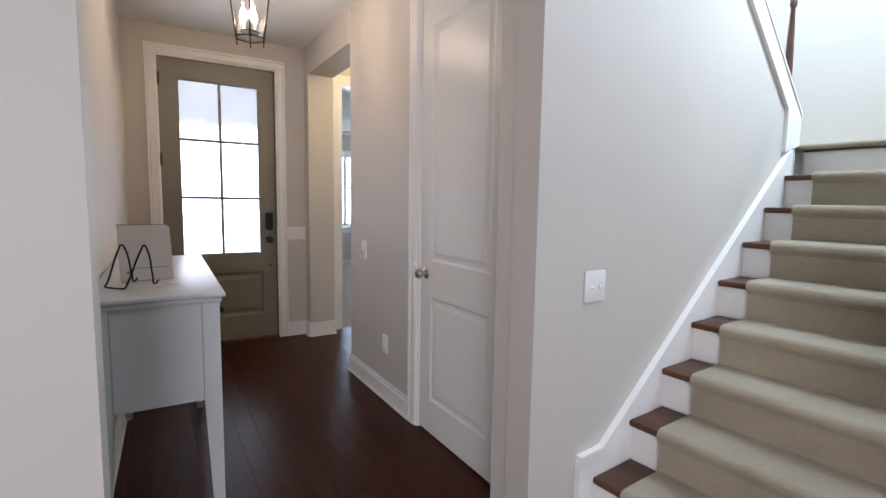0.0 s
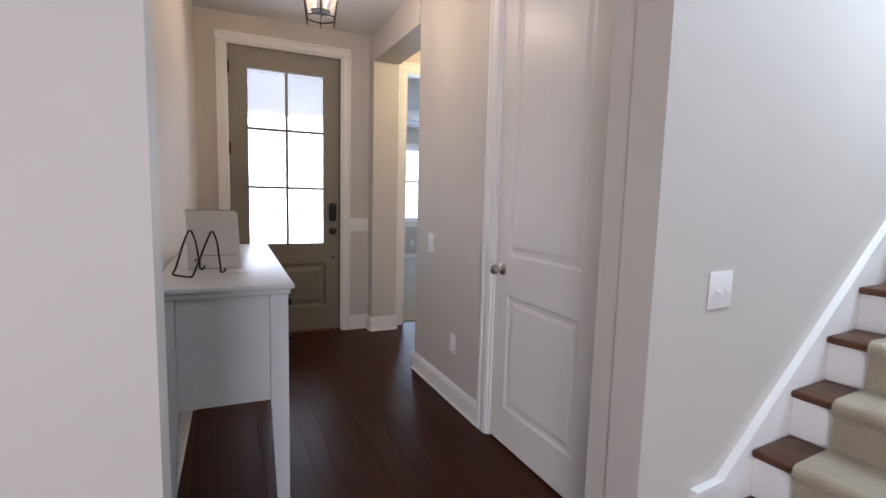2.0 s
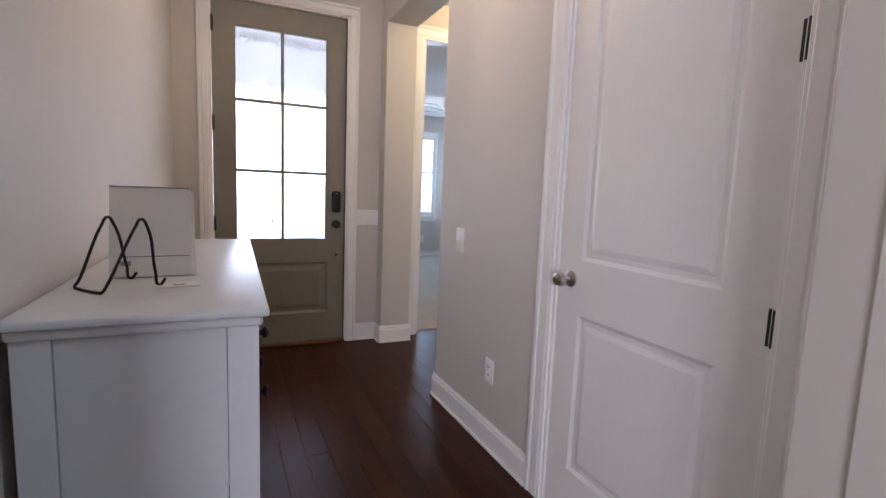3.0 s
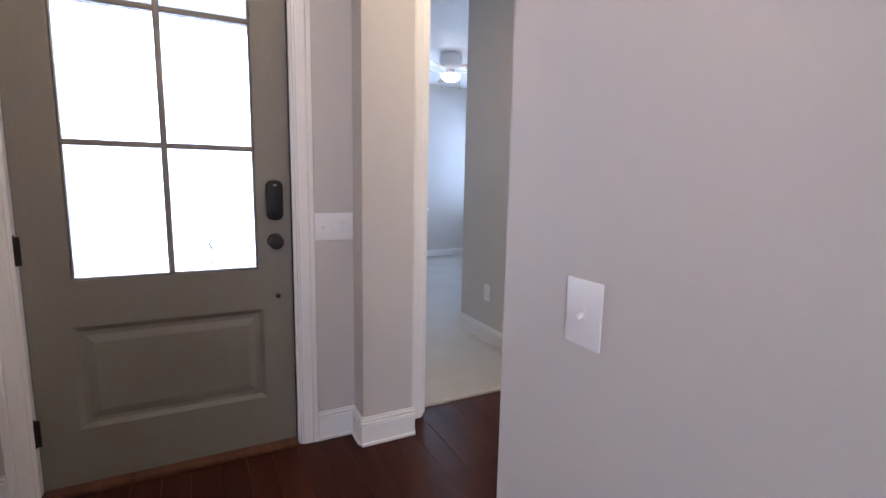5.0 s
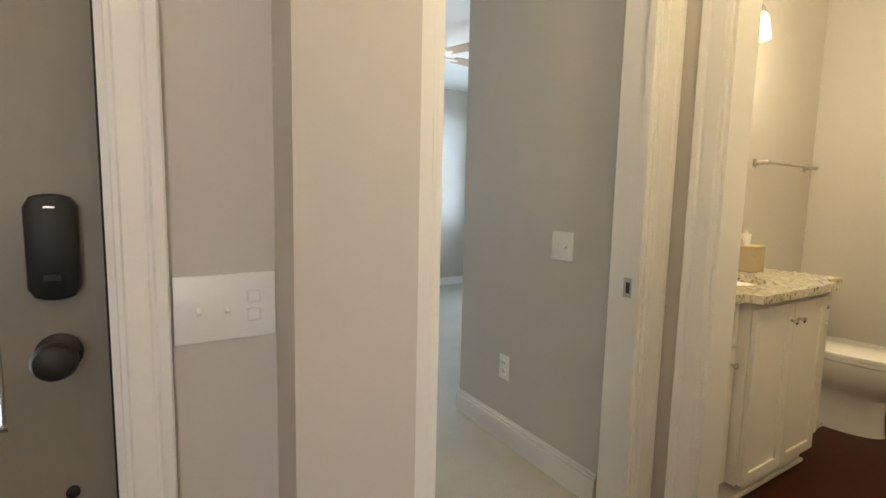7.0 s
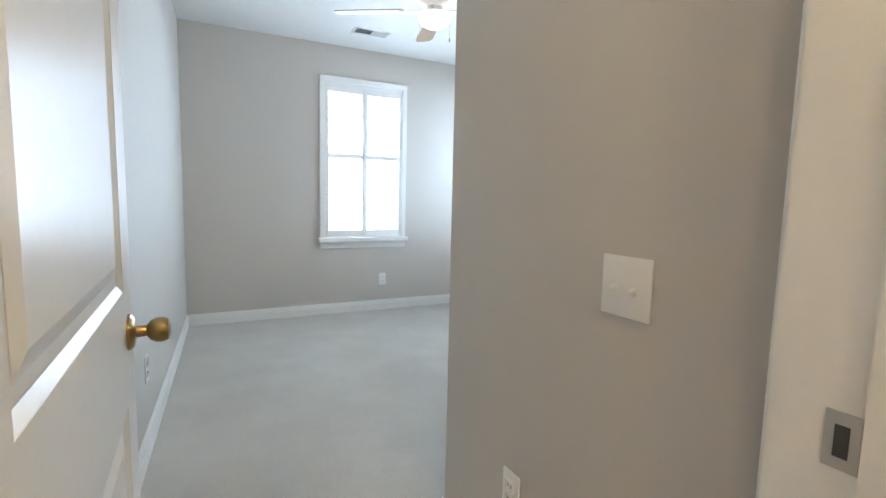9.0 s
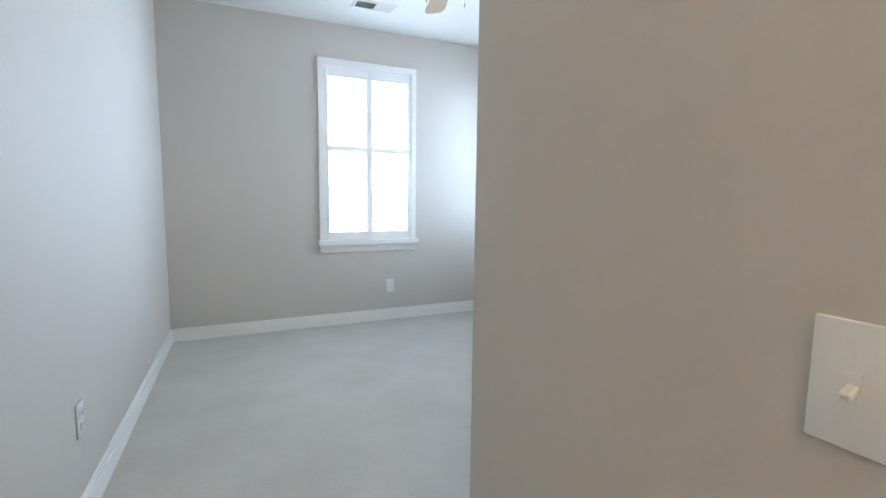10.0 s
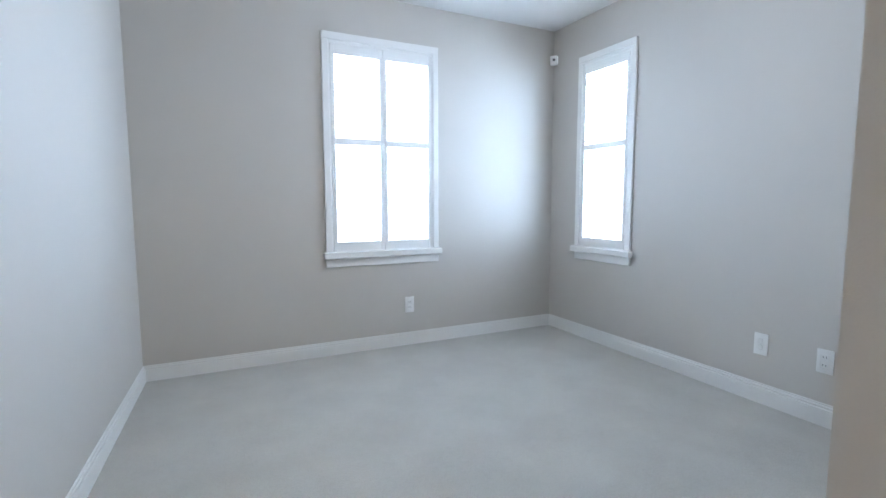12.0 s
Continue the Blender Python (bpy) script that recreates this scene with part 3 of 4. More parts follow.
bd = thing("bedroom_door", "open white two-panel door with brass knobs", "door", 2.114, FY + 0.135, 0, 90)
leaf = slab_with_panels(bd, 0.728, 2.405, 0.035, [(0.076, 0.622, 0.237, 0.795), (0.076, 0.622, 0.995, 2.30)], WHITEDOOR, 0.022)
bd.matrix_world = pose(2.150, FY + 0.135, 0, 0, 0, 90)
knob_set(bd, 0.668, 0.0, 0.915, -1, BRASS, 0.0225, "aged brass knob")
part("latch_plate", B(0.7275, 0.7295, 0.006, 0.029, 0.885, 0.945), BRASS, bd)

# bathroom door and frame
hf = thing("bath_door_frame", "white painted frame and casing of the bathroom doorway", "door frame", kind="structure")
jamb(hf, "x", NX - 0.001, NX + 0.121, 4.10, 4.872, 2.425)
casing(hf, "x", NX, -1, 4.107, 4.865, 2.418, 0.088)
hd = thing("bath_door", "white two-panel bathroom door standing half open", "door", NX + 0.115, 4.125, 0, 24)
slab_with_panels(hd, 0.725, 2.40, 0.035, [(0.105, 0.620, 0.237, 0.795), (0.105, 0.620, 0.995, 2.29)], WHITEDOOR, 0.012)
knob_set(hd, 0.665, 0.035, 0.915, 1, NICKEL, 0.027, "brushed nickel knob")
knob_set(hd, 0.665, 0.0, 0.915, -1, NICKEL, 0.027, "brushed nickel knob")

# ---- staircase ----
NX0, RUN, NZ0, RISE, STEPS = 1.916, 0.2220, 0.254, 0.1755, 8
ST = thing("staircase", "white staircase with dark wooden treads", "staircase", kind="structure")
ST.matrix_world = STAIR
for k in range(STEPS):
    x, z = NX0 + RUN * k, NZ0 + RISE * k
    part("tread", B(x, x + RUN + 0.028, 0.33, SY - 0.021, z - 0.028, z, bevel=0.009, seg=3), TREADWOOD, ST, "dark stained wooden tread", smooth=True)
for k in range(STEPS + 1):
    x, z = NX0 + RUN * k, NZ0 + RISE * k
    part("riser", B(x + 0.024, x + 0.040, 0.33, SY - 0.021, z - RISE if k else 0.0, z - 0.028), TRIM, ST)
LZ = NZ0 + RISE * STEPS
LXS = NX0 + RUN * STEPS
part("landing_nosing", B(LXS + 0.004, LXS + 0.10, 0.33, SY - 0.021, LZ - 0.034, LZ - 0.022, bevel=0.004), TREADWOOD, ST, "dark wooden nosing under the landing carpet")
part("landing", B(LXS + 0.10, 4.80, 0.33, 2.82, LZ - 0.22, LZ - 0.023), TRIM, ST)
PITCH = 0.81
sk = [(1.842, 0.0), (1.842, 0.345), (1.945, 0.347)] + [(x, 0.307 + PITCH * (x - NX0)) for x in (1.975, 3.50)] + [(3.57, LZ - 0.03), (3.57, LZ - 0.4), (2.05, 0.0)]
part("skirt_board", add_prism(bmesh.new(), sk, "xz", SY - 0.020, SY), TRIM, ST, "white sloping stair skirt board")
cap = [(1.836, 0.338), (1.836, 0.358), (1.938, 0.361)] + [(x, 0.320 + PITCH * (x - NX0)) for x in (1.970, 3.47)] + [(x, 0.292 + PITCH * (x - NX0)) for x in (3.47, 1.985)] + [(1.945, 0.338)]
part("skirt_moulding", add_prism(bmesh.new(), cap, "xz", SY - 0.030, SY - 0.001), TRIM, ST)
part("skirt_end", B(1.834, 1.844, SY - 0.026, SY, 0.0, 0.340, bevel=0.003), TRIM, ST)

# carpet runner, laid over treads and risers
RT = 0.015


def runner_line(off):
    pts = []
    for k in range(STEPS):
        x, z = NX0 + RUN * k, NZ0 + RISE * k
        bottom = (z - RISE) if k else 0.0
        pts.append((x + 0.024 - off, bottom + off))
        pts.append((x + 0.022 - off, z - 0.045))
        for j in range(7):
            a = radians(200 - 110 * j / 6)
            pts.append((x + 0.012 + (0.014 + off) * math.cos(a), z - 0.013 + (0.014 + off) * math.sin(a)))
    pts.append((LXS + 0.022 - off, LZ - RISE + off))
    return pts


bm = bmesh.new()
top, low = runner_line(RT), runner_line(0.002)
y0, y1 = 0.56, 1.446
rows = [[bm.verts.new((x, y, z)) for x, z in line] for line, y in ((top, y0), (top, y1), (low, y1), (low, y0))]
for p, q in ((0, 1), (1, 2), (2, 3), (3, 0)):
    for k in range(len(top) - 1):
        bm.faces.new((rows[p][k], rows[q][k], rows[q][k + 1], rows[p][k + 1]))
for end in (0, -1):
    bm.faces.new([r[end] for r in rows])
tagged(part("stair_runner", bm, RUNNER, smooth=True), "beige carpet runner laid down a staircase", "carpet").matrix_world = STAIR
tagged(part("landing_carpet", B(LXS - 0.014, 4.80, 0.33, 2.82, LZ - 0.022, LZ + 0.008, bevel=0.012, seg=3), RUNNER, smooth=True), "beige carpet covering the stair landing", "carpet").matrix_world = STAIR

# boards along the sloping top of the stair wall
SB = thing("stair_wall_trim", "white boards along the sloping stair wall", "trim", kind="structure")
SB.matrix_world = STAIR
up = [(3.668, LZ), (3.668, 1.828), (1.60, 3.607), (1.60, 3.450), (3.470, 1.842), (3.470, LZ - 0.05)]
part("face_board", add_prism(bmesh.new(), up, "xz", SY - 0.012, SY), TRIM, SB)
bead = [(3.470, 1.842), (1.60, 3.450), (1.60, 3.478), (3.490, 1.852)]
part("bead", add_prism(bmesh.new(), bead, "xz", SY - 0.018, SY - 0.012), TRIM, SB)
part("upright_bead", B(3.470, 3.488, SY - 0.018, SY - 0.012, LZ - 0.05, 1.842), TRIM, SB)
part("cap_board", add_prism(bmesh.new(), [(3.674, 1.830), (1.60, 3.620), (1.60, 3.606), (3.668, 1.820)], "xz", SY - 0.018, 1.735), TRIM, SB)
bal = thing("baluster", "dark turned wooden baluster on the stair wall", "baluster")
bal.matrix_world = STAIR @ pose(3.604, 1.652, 1.884)
part("shaft", add_turned(bmesh.new(), [(0.011, 0.0), (0.013, 0.05), (0.017, 0.06), (0.019, 0.08), (0.015, 0.10), (0.021, 0.13), (0.020, 0.25), (0.014, 0.46), (0.011, 0.53), (0.018, 0.545), (0.018, 0.565), (0.012, 0.58)], seg=16), BALUSTER, bal, smooth=True)
part("block", B(-0.021, 0.021, -0.021, 0.021, 0.58, 0.85, bevel=0.004), BALUSTER, bal)

# ---- hall things ----


def plate_of(name, label, category, gangs, m, kinds, extra=0.0):
    """A cover plate in its local x (width) and z, standing out along -y. kinds: one of toggle, rocker, outlet for each gang; extra: how much an oversize plate is wider and higher."""
    ob = new(name)
    tagged(ob, label, category)
    ob.matrix_world = m
    w, h = 0.072 + 0.046 * (gangs - 1) + extra, 0.118 + 0.5 * extra
    part("cover_plate", B(-w / 2, w / 2, -0.006, 0, -h / 2, h / 2, bevel=0.003, seg=2), PLASTIC, ob, smooth=True)
    for k, kind in enumerate(kinds):
        x = (k - (gangs - 1) / 2) * 0.046
        if kind == "toggle":
            part("toggle_slot", B(x - 0.006, x + 0.006, -0.0075, -0.006, -0.013, 0.013), PLASTIC, ob)
            t = B(-0.0045, 0.0045, -0.016, 0, -0.004, 0.004, bevel=0.0015, seg=1)
            bmesh.ops.transform(t, matrix=Matrix.Translation((x, -0.005, 0)) @ Matrix.Rotation(radians(25), 4, "X"), verts=t.verts)
            part("toggle", t, PLASTIC, ob)
            for z in (-0.030, 0.030):
                part("screw", add_rod(bmesh.new(), (x, -0.0058, z), (x, -0.0068, z), 0.0026, seg=8), PLASTIC, ob)
        elif kind == "rocker":
            for z in (-0.017, 0.017):
                part("button", B(x - 0.012, x + 0.012, -0.0085, -0.006, z - 0.012, z + 0.012, bevel=0.004, seg=2), PLASTIC, ob)
        else:
            for z in (-0.020, 0.020):
                s = part("socket", B(x - 0.017, x + 0.017, -0.0085, -0.006, z - 0.0145, z + 0.0145, bevel=0.004, seg=2), PLASTIC, ob)
                for dx in (-0.0065, 0.0065):
                    part("slot", B(x + dx - 0.0012, x + dx + 0.0012, -0.0090, -0.0085, z - 0.003, z + 0.006), SLOT, s)
            part("screw", add_rod(bmesh.new(), (x, -0.0058, 0), (x, -0.0068, 0), 0.0026, seg=8), PLASTIC, ob)
    return ob


plate_of("light_switch", "white double toggle switch plate on the stair wall", "light switch", 2, STAIR @ pose(1.900, SY, 1.005), ["toggle", "toggle"])
plate_of("light_switch", "white single toggle switch plate on the hall wall", "light switch", 1, pose(RX, 3.577, 0.962, 0, 0, -90), ["toggle"], 0.019)
plate_of("light_switch", "white triple switch plate beside the front door", "light switch", 3, pose(1.673, FY, 0.986), ["toggle", "toggle", "rocker"], 0.006)
plate_of("light_switch", "white double toggle switch plate on the bedroom wall", "light switch", 2, pose(NX, 5.472, 1.003, 0, 0, -90), ["toggle", "toggle"])
plate_of("wall_outlet", "white double outlet low on the hall wall", "outlet", 1, pose(RX, 3.215, 0.375, 0, 0, -90), ["outlet"])
plate_of("wall_outlet", "white outlet above the bedroom skirting near the doorway", "outlet", 1, pose(NX, 5.810, 0.388, 0, 0, -90), ["outlet"])
plate_of("wall_outlet", "white outlet under the bedroom window", "outlet", 1, pose(3.890, BY1, 0.355), ["outlet"])
plate_of("wall_outlet", "white blank-faced outlet on the bedroom side wall", "outlet", 1, pose(BX1, 7.505, 0.358, 0, 0, -90), ["rocker"])
plate_of("wall_outlet", "white double outlet on the bedroom side wall", "outlet", 1, pose(BX1, 7.205, 0.352, 0, 0, -90), ["outlet"])
plate_of("wall_outlet", "white outlet on the long bedroom wall", "outlet", 1, pose(2.0503, 7.205, 0.400, 0, 0, 86.66), ["outlet"])

# console table with twelve small drawers
TB = thing("console_table", "pale grey console table with cream drawers and dark knobs", "table", 0.256, 2.352, 0, -1.3)
TD, TL, TH, AZ = 0.46, 1.365, 0.960, 0.545
part("tabletop", B(0.018, TD, 0, TL, TH - 0.018, TH, bevel=0.006, seg=3), GREYPAINT, TB, smooth=True)
part("top_moulding", B(0.024, TD - 0.012, 0.012, TL - 0.012, TH - 0.040, TH - 0.018, bevel=0.008, seg=3), GREYPAINT, TB, smooth=True)
for x in (0.030, TD - 0.080):
    for y in (0.022, TL - 0.072):
        bm = bmesh.new()
        add_box(bm, x, x + 0.060, y, y + 0.050, AZ, TH - 0.040)
        x_in = x if x < 0.1 else x + 0.026
        y_in = y if y < 0.1 else y + 0.018
        lo = [bm.verts.new(v) for v in ((x_in, y_in, 0), (x_in + 0.034, y_in, 0), (x_in + 0.034, y_in + 0.032, 0), (x_in, y_in + 0.032, 0))]
        hi = [bm.verts.new(v) for v in ((x, y, AZ), (x + 0.060, y, AZ), (x + 0.060, y + 0.050, AZ), (x, y + 0.050, AZ))]
        bm.faces.new(lo[::-1])
        bm.faces.new(hi)
        for k in range(4):
            bm.faces.new((lo[k], lo[(k + 1) % 4], hi[(k + 1) % 4], hi[k]))
        part("leg", bm, GREYPAINT, TB)
for y in (0.028, TL - 0.040):
    part("side_panel", B(0.0915, TD - 0.0815, y, y + 0.012, AZ, TH - 0.040), GREYPAINT, TB)
part("back_panel", B(0.038, 0.050, 0.0735, TL - 0.0735, AZ, TH - 0.040), GREYPAINT, TB)
part("drawer_case", B(0.050, TD - 0.040, 0.0735, TL - 0.0735, AZ, TH - 0.040), GREYPAINT, TB)
cols, fx = 6, TD - 0.040
cw = (TL - 0.147) / cols
for r in range(2):
    for c in range(cols):
        y0, z0, dh = 0.0735 + c * cw + 0.007, (0.632, 0.792)[r], (0.148, 0.122)[r]
        dr = part("drawer", B(fx, fx + 0.014, y0, y0 + cw - 0.014, z0, z0 + dh, bevel=0.006, seg=2), CREAM, TB, "cream painted drawer front")
        ym, zm = y0 + cw / 2 - 0.007, z0 + dh * 0.55
        part("knob", add_turned(bmesh.new(), [(0.009, 0), (0.006, 0.006), (0.006, 0.016), (0.013, 0.022), (0.015, 0.028), (0.009, 0.034)], Matrix.Translation((fx + 0.014, ym, zm)) @ Matrix.Rotation(radians(90), 4, "Y"), 14), BRONZE, dr, "dark bronze knob", smooth=True)
        part("keyhole_plate", B(fx + 0.0138, fx + 0.0152, ym - 0.004, ym + 0.004, zm + 0.030, zm + 0.048), BRONZE, dr)


def wire(name, runs, r, material, parent=None):
    cu = bpy.data.curves.new(name, "CURVE")
    cu.dimensions, cu.bevel_depth, cu.bevel_resolution = "3D", r, 3
    for pts in runs:
        s = cu.splines.new("BEZIER")
        s.bezier_points.add(len(pts) - 1)
        for b, p in zip(s.bezier_points, pts):
            b.co = p
            b.handle_left_type = b.handle_right_type = "AUTO"
    tmp = bpy.data.objects.new(name, cu)
    me = bpy.data.meshes.new_from_object(tmp)
    bpy.data.objects.remove(tmp)
    me.materials.clear()
    me.materials.append(material)
    ob = new(name, me)
    ob.parent = parent
    return ob


EZ = TH + 0.004
loop_run = []
for lip, crest, foot, order in (((0.418, 2.735), (0.383, 2.690), (0.327, 2.628), 1), ((0.491, 2.632), (0.459, 2.628), (0.392, 2.552), -1)):
    ux, uy = (crest[0] - foot[0]) * 0.12, (crest[1] - foot[1]) * 0.12
    near_x, near_y = (0.3335, 2.620) if order == 1 else (0.3855, 2.560)
    side = [(lip[0] + 0.012, lip[1] + 0.010, EZ + 0.012), (lip[0], lip[1], EZ), (lip[0] - 0.006, lip[1] - 0.006, EZ + 0.030), (crest[0] + 0.010, crest[1] + 0.008, EZ + 0.140), (crest[0], crest[1], EZ + 0.156), (crest[0] - 0.010, crest[1] - 0.008, EZ + 0.140), (foot[0] + ux, foot[1] + uy, EZ + 0.016), (foot[0], foot[1], EZ + 0.002), (near_x, near_y, EZ)]
    loop_run += side[::order]
ez = wire("wire_easel", [loop_run], 0.0034, BLACK)
tagged(ez, "black wire display easel on a table", "easel")
PAPER = surface("white_paper", (0.80, 0.79, 0.77), 0.6, vary=0.03, scale=9, grain=90, bump=0.02)
PRINT = surface("grey_print", (0.28, 0.28, 0.31), 0.6, vary=0.1, scale=40)
bk = thing("brochure", "white brochure leaning on a wire easel", "brochure", 0.440, 2.770, TH + 0.001)
bk.matrix_world = pose(0.462, 2.752, TH + 0.004, -24, 0, 5)
for k in range(3):
    part("sheet", B(-0.092 + 0.004 * k, 0.092 + 0.006 * k, 0.005 * k, 0.005 * k + 0.004, 0, 0.248 - 0.003 * k, bevel=0.001, seg=1), PAPER, bk)
part("print_line", B(-0.06, 0.088, -0.0008, -0.0002, 0.052, 0.0545), PRINT, bk)
part("print_line", B(-0.068, -0.045, -0.0008, -0.0002, 0.030, 0.042), PRINT, bk)
part("spine", B(-0.093, 0.093, -0.001, 0.013, 0.2481, 0.2505), PRINT, bk, "dark bound top edge")
cdl = thing("card", "small white card lying on a console table", "card", 0.530, 2.635, TH + 0.001, 8)
part("sheet", B(-0.045, 0.045, -0.028, 0.028, 0, 0.0015), PAPER, cdl)
for k, w in enumerate((0.03, 0.022)):
    part("print_line", B(-0.01, -0.01 + w, -0.004 - 0.008 * k, -0.001 - 0.008 * k, 0.0015, 0.0019), PRINT, cdl)

# hanging lantern
LN = thing("hall_lantern", "bronze hanging lantern with glass sides and lit bulbs", "pendant lamp", 1.030, 3.500, 2.216)
part("canopy", add_turned(bmesh.new(), [(0.066, HC - 2.205 - 0.001), (0.064, HC - 2.205 - 0.012), (0.022, HC - 2.205 - 0.030)][::-1], seg=24), BRONZE, LN, smooth=True)
part("stem", add_rod(bmesh.new(), (0, 0, 0.375), (0, 0, HC - 2.205 - 0.02), 0.006), BRONZE, LN)
N6 = [(math.cos(radians(60 * k + 20)), math.sin(radians(60 * k + 20))) for k in range(6)]
RT0, RT1, Z0, Z1 = 0.084, 0.128, 0.030, 0.300
for k, (cx, cy) in enumerate(N6):
    ex, ey = N6[(k + 1) % 6]
    bar = add_rod(bmesh.new(), (cx * RT0, cy * RT0, 0.0), (cx * RT1, cy * RT1, Z1), 0.0045, seg=6)
    part("bar", bar, BRONZE, LN)
    part("lower_rail", add_rod(bmesh.new(), (cx * RT0 * 1.03, cy * RT0 * 1.03, Z0), (ex * RT0 * 1.03, ey * RT0 * 1.03, Z0), 0.004, seg=6), BRONZE, LN)
    part("upper_rail", add_rod(bmesh.new(), (cx * RT1, cy * RT1, Z1), (ex * RT1, ey * RT1, Z1), 0.008, seg=6), BRONZE, LN)
    part("roof_bar", add_rod(bmesh.new(), (cx * RT1, cy * RT1, Z1), (cx * 0.012, cy * 0.012, 0.385), 0.004, seg=6), BRONZE, LN)
    bm = bmesh.new()
    q = 0.985
    vs = [bm.verts.new(v) for v in ((cx * RT0 * q, cy * RT0 * q, Z0 + 0.005), (ex * RT0 * q, ey * RT0 * q, Z0 + 0.005), (ex * RT1 * q, ey * RT1 * q, Z1 - 0.008), (cx * RT1 * q, cy * RT1 * q, Z1 - 0.008))]
    n = Vector((cx + ex, cy + ey, 0)).normalized() * 0.002
    ws = [bm.verts.new(v.co - n) for v in vs]
    bm.faces.new(vs)
    bm.faces.new(ws[::-1])
    for j in range(4):
        bm.faces.new((vs[j], ws[j], ws[(j + 1) % 4], vs[(j + 1) % 4]))
    part("glass_side", bm, CLEAR, LN, "clear bevelled glass").visible_shadow = False
part("candle_plate", add_turned(bmesh.new(), [(0.052, 0.062), (0.055, 0.067), (0.012, 0.074)], seg=20), BRONZE, LN, smooth=True)
BULB = glowing("warm_bulb", (1.0, 0.78, 0.50), 55.0)
for k in range(3):
    a = radians(120 * k + 40)
    px, py = 0.036 * math.cos(a), 0.036 * math.sin(a)
    part("candle", add_rod(bmesh.new(), (px, py, 0.066), (px, py, 0.118), 0.011), PLASTIC, LN)
    part("bulb", add_turned(bmesh.new(), [(0.009, 0.118), (0.018, 0.136), (0.021, 0.158), (0.014, 0.188), (0.003, 0.212)], Matrix.Translation((px, py, 0)), 12), BULB, LN, "glowing candle bulb", smooth=True)
for k in range(3):
    a = radians(120 * k + 40)
    lamp = new("lantern_light", bpy.data.lights.new("lantern_light", "POINT"))
    lamp.data.energy, lamp.data.color, lamp.data.shadow_soft_size = 4.3, (1.0, 0.74, 0.48), 0.007
    lamp.location = (1.030 + 0.036 * math.cos(a), 3.500 + 0.036 * math.sin(a), 2.216 + 0.225)

# flush ceiling lamps of the vestibule and the bathroom, both out of view
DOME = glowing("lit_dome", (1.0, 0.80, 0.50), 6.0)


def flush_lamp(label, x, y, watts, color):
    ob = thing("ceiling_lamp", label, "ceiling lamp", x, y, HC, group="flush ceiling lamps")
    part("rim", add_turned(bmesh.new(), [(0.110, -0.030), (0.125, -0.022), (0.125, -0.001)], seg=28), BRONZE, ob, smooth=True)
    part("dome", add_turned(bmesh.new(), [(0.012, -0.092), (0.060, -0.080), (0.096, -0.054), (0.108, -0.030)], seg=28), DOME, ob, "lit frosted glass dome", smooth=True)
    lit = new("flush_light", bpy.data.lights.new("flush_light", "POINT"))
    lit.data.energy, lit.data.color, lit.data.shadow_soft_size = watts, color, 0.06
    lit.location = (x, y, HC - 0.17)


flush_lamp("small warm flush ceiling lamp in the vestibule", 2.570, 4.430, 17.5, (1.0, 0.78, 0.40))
# added to brighten the vanity front; no bathroom ceiling lamp is known
flush_lamp("small warm unseen ceiling lamp added to light the bathroom", 4.150, 4.250, 23, (1.0, 0.81, 0.44))

# ---- bedroom things ----


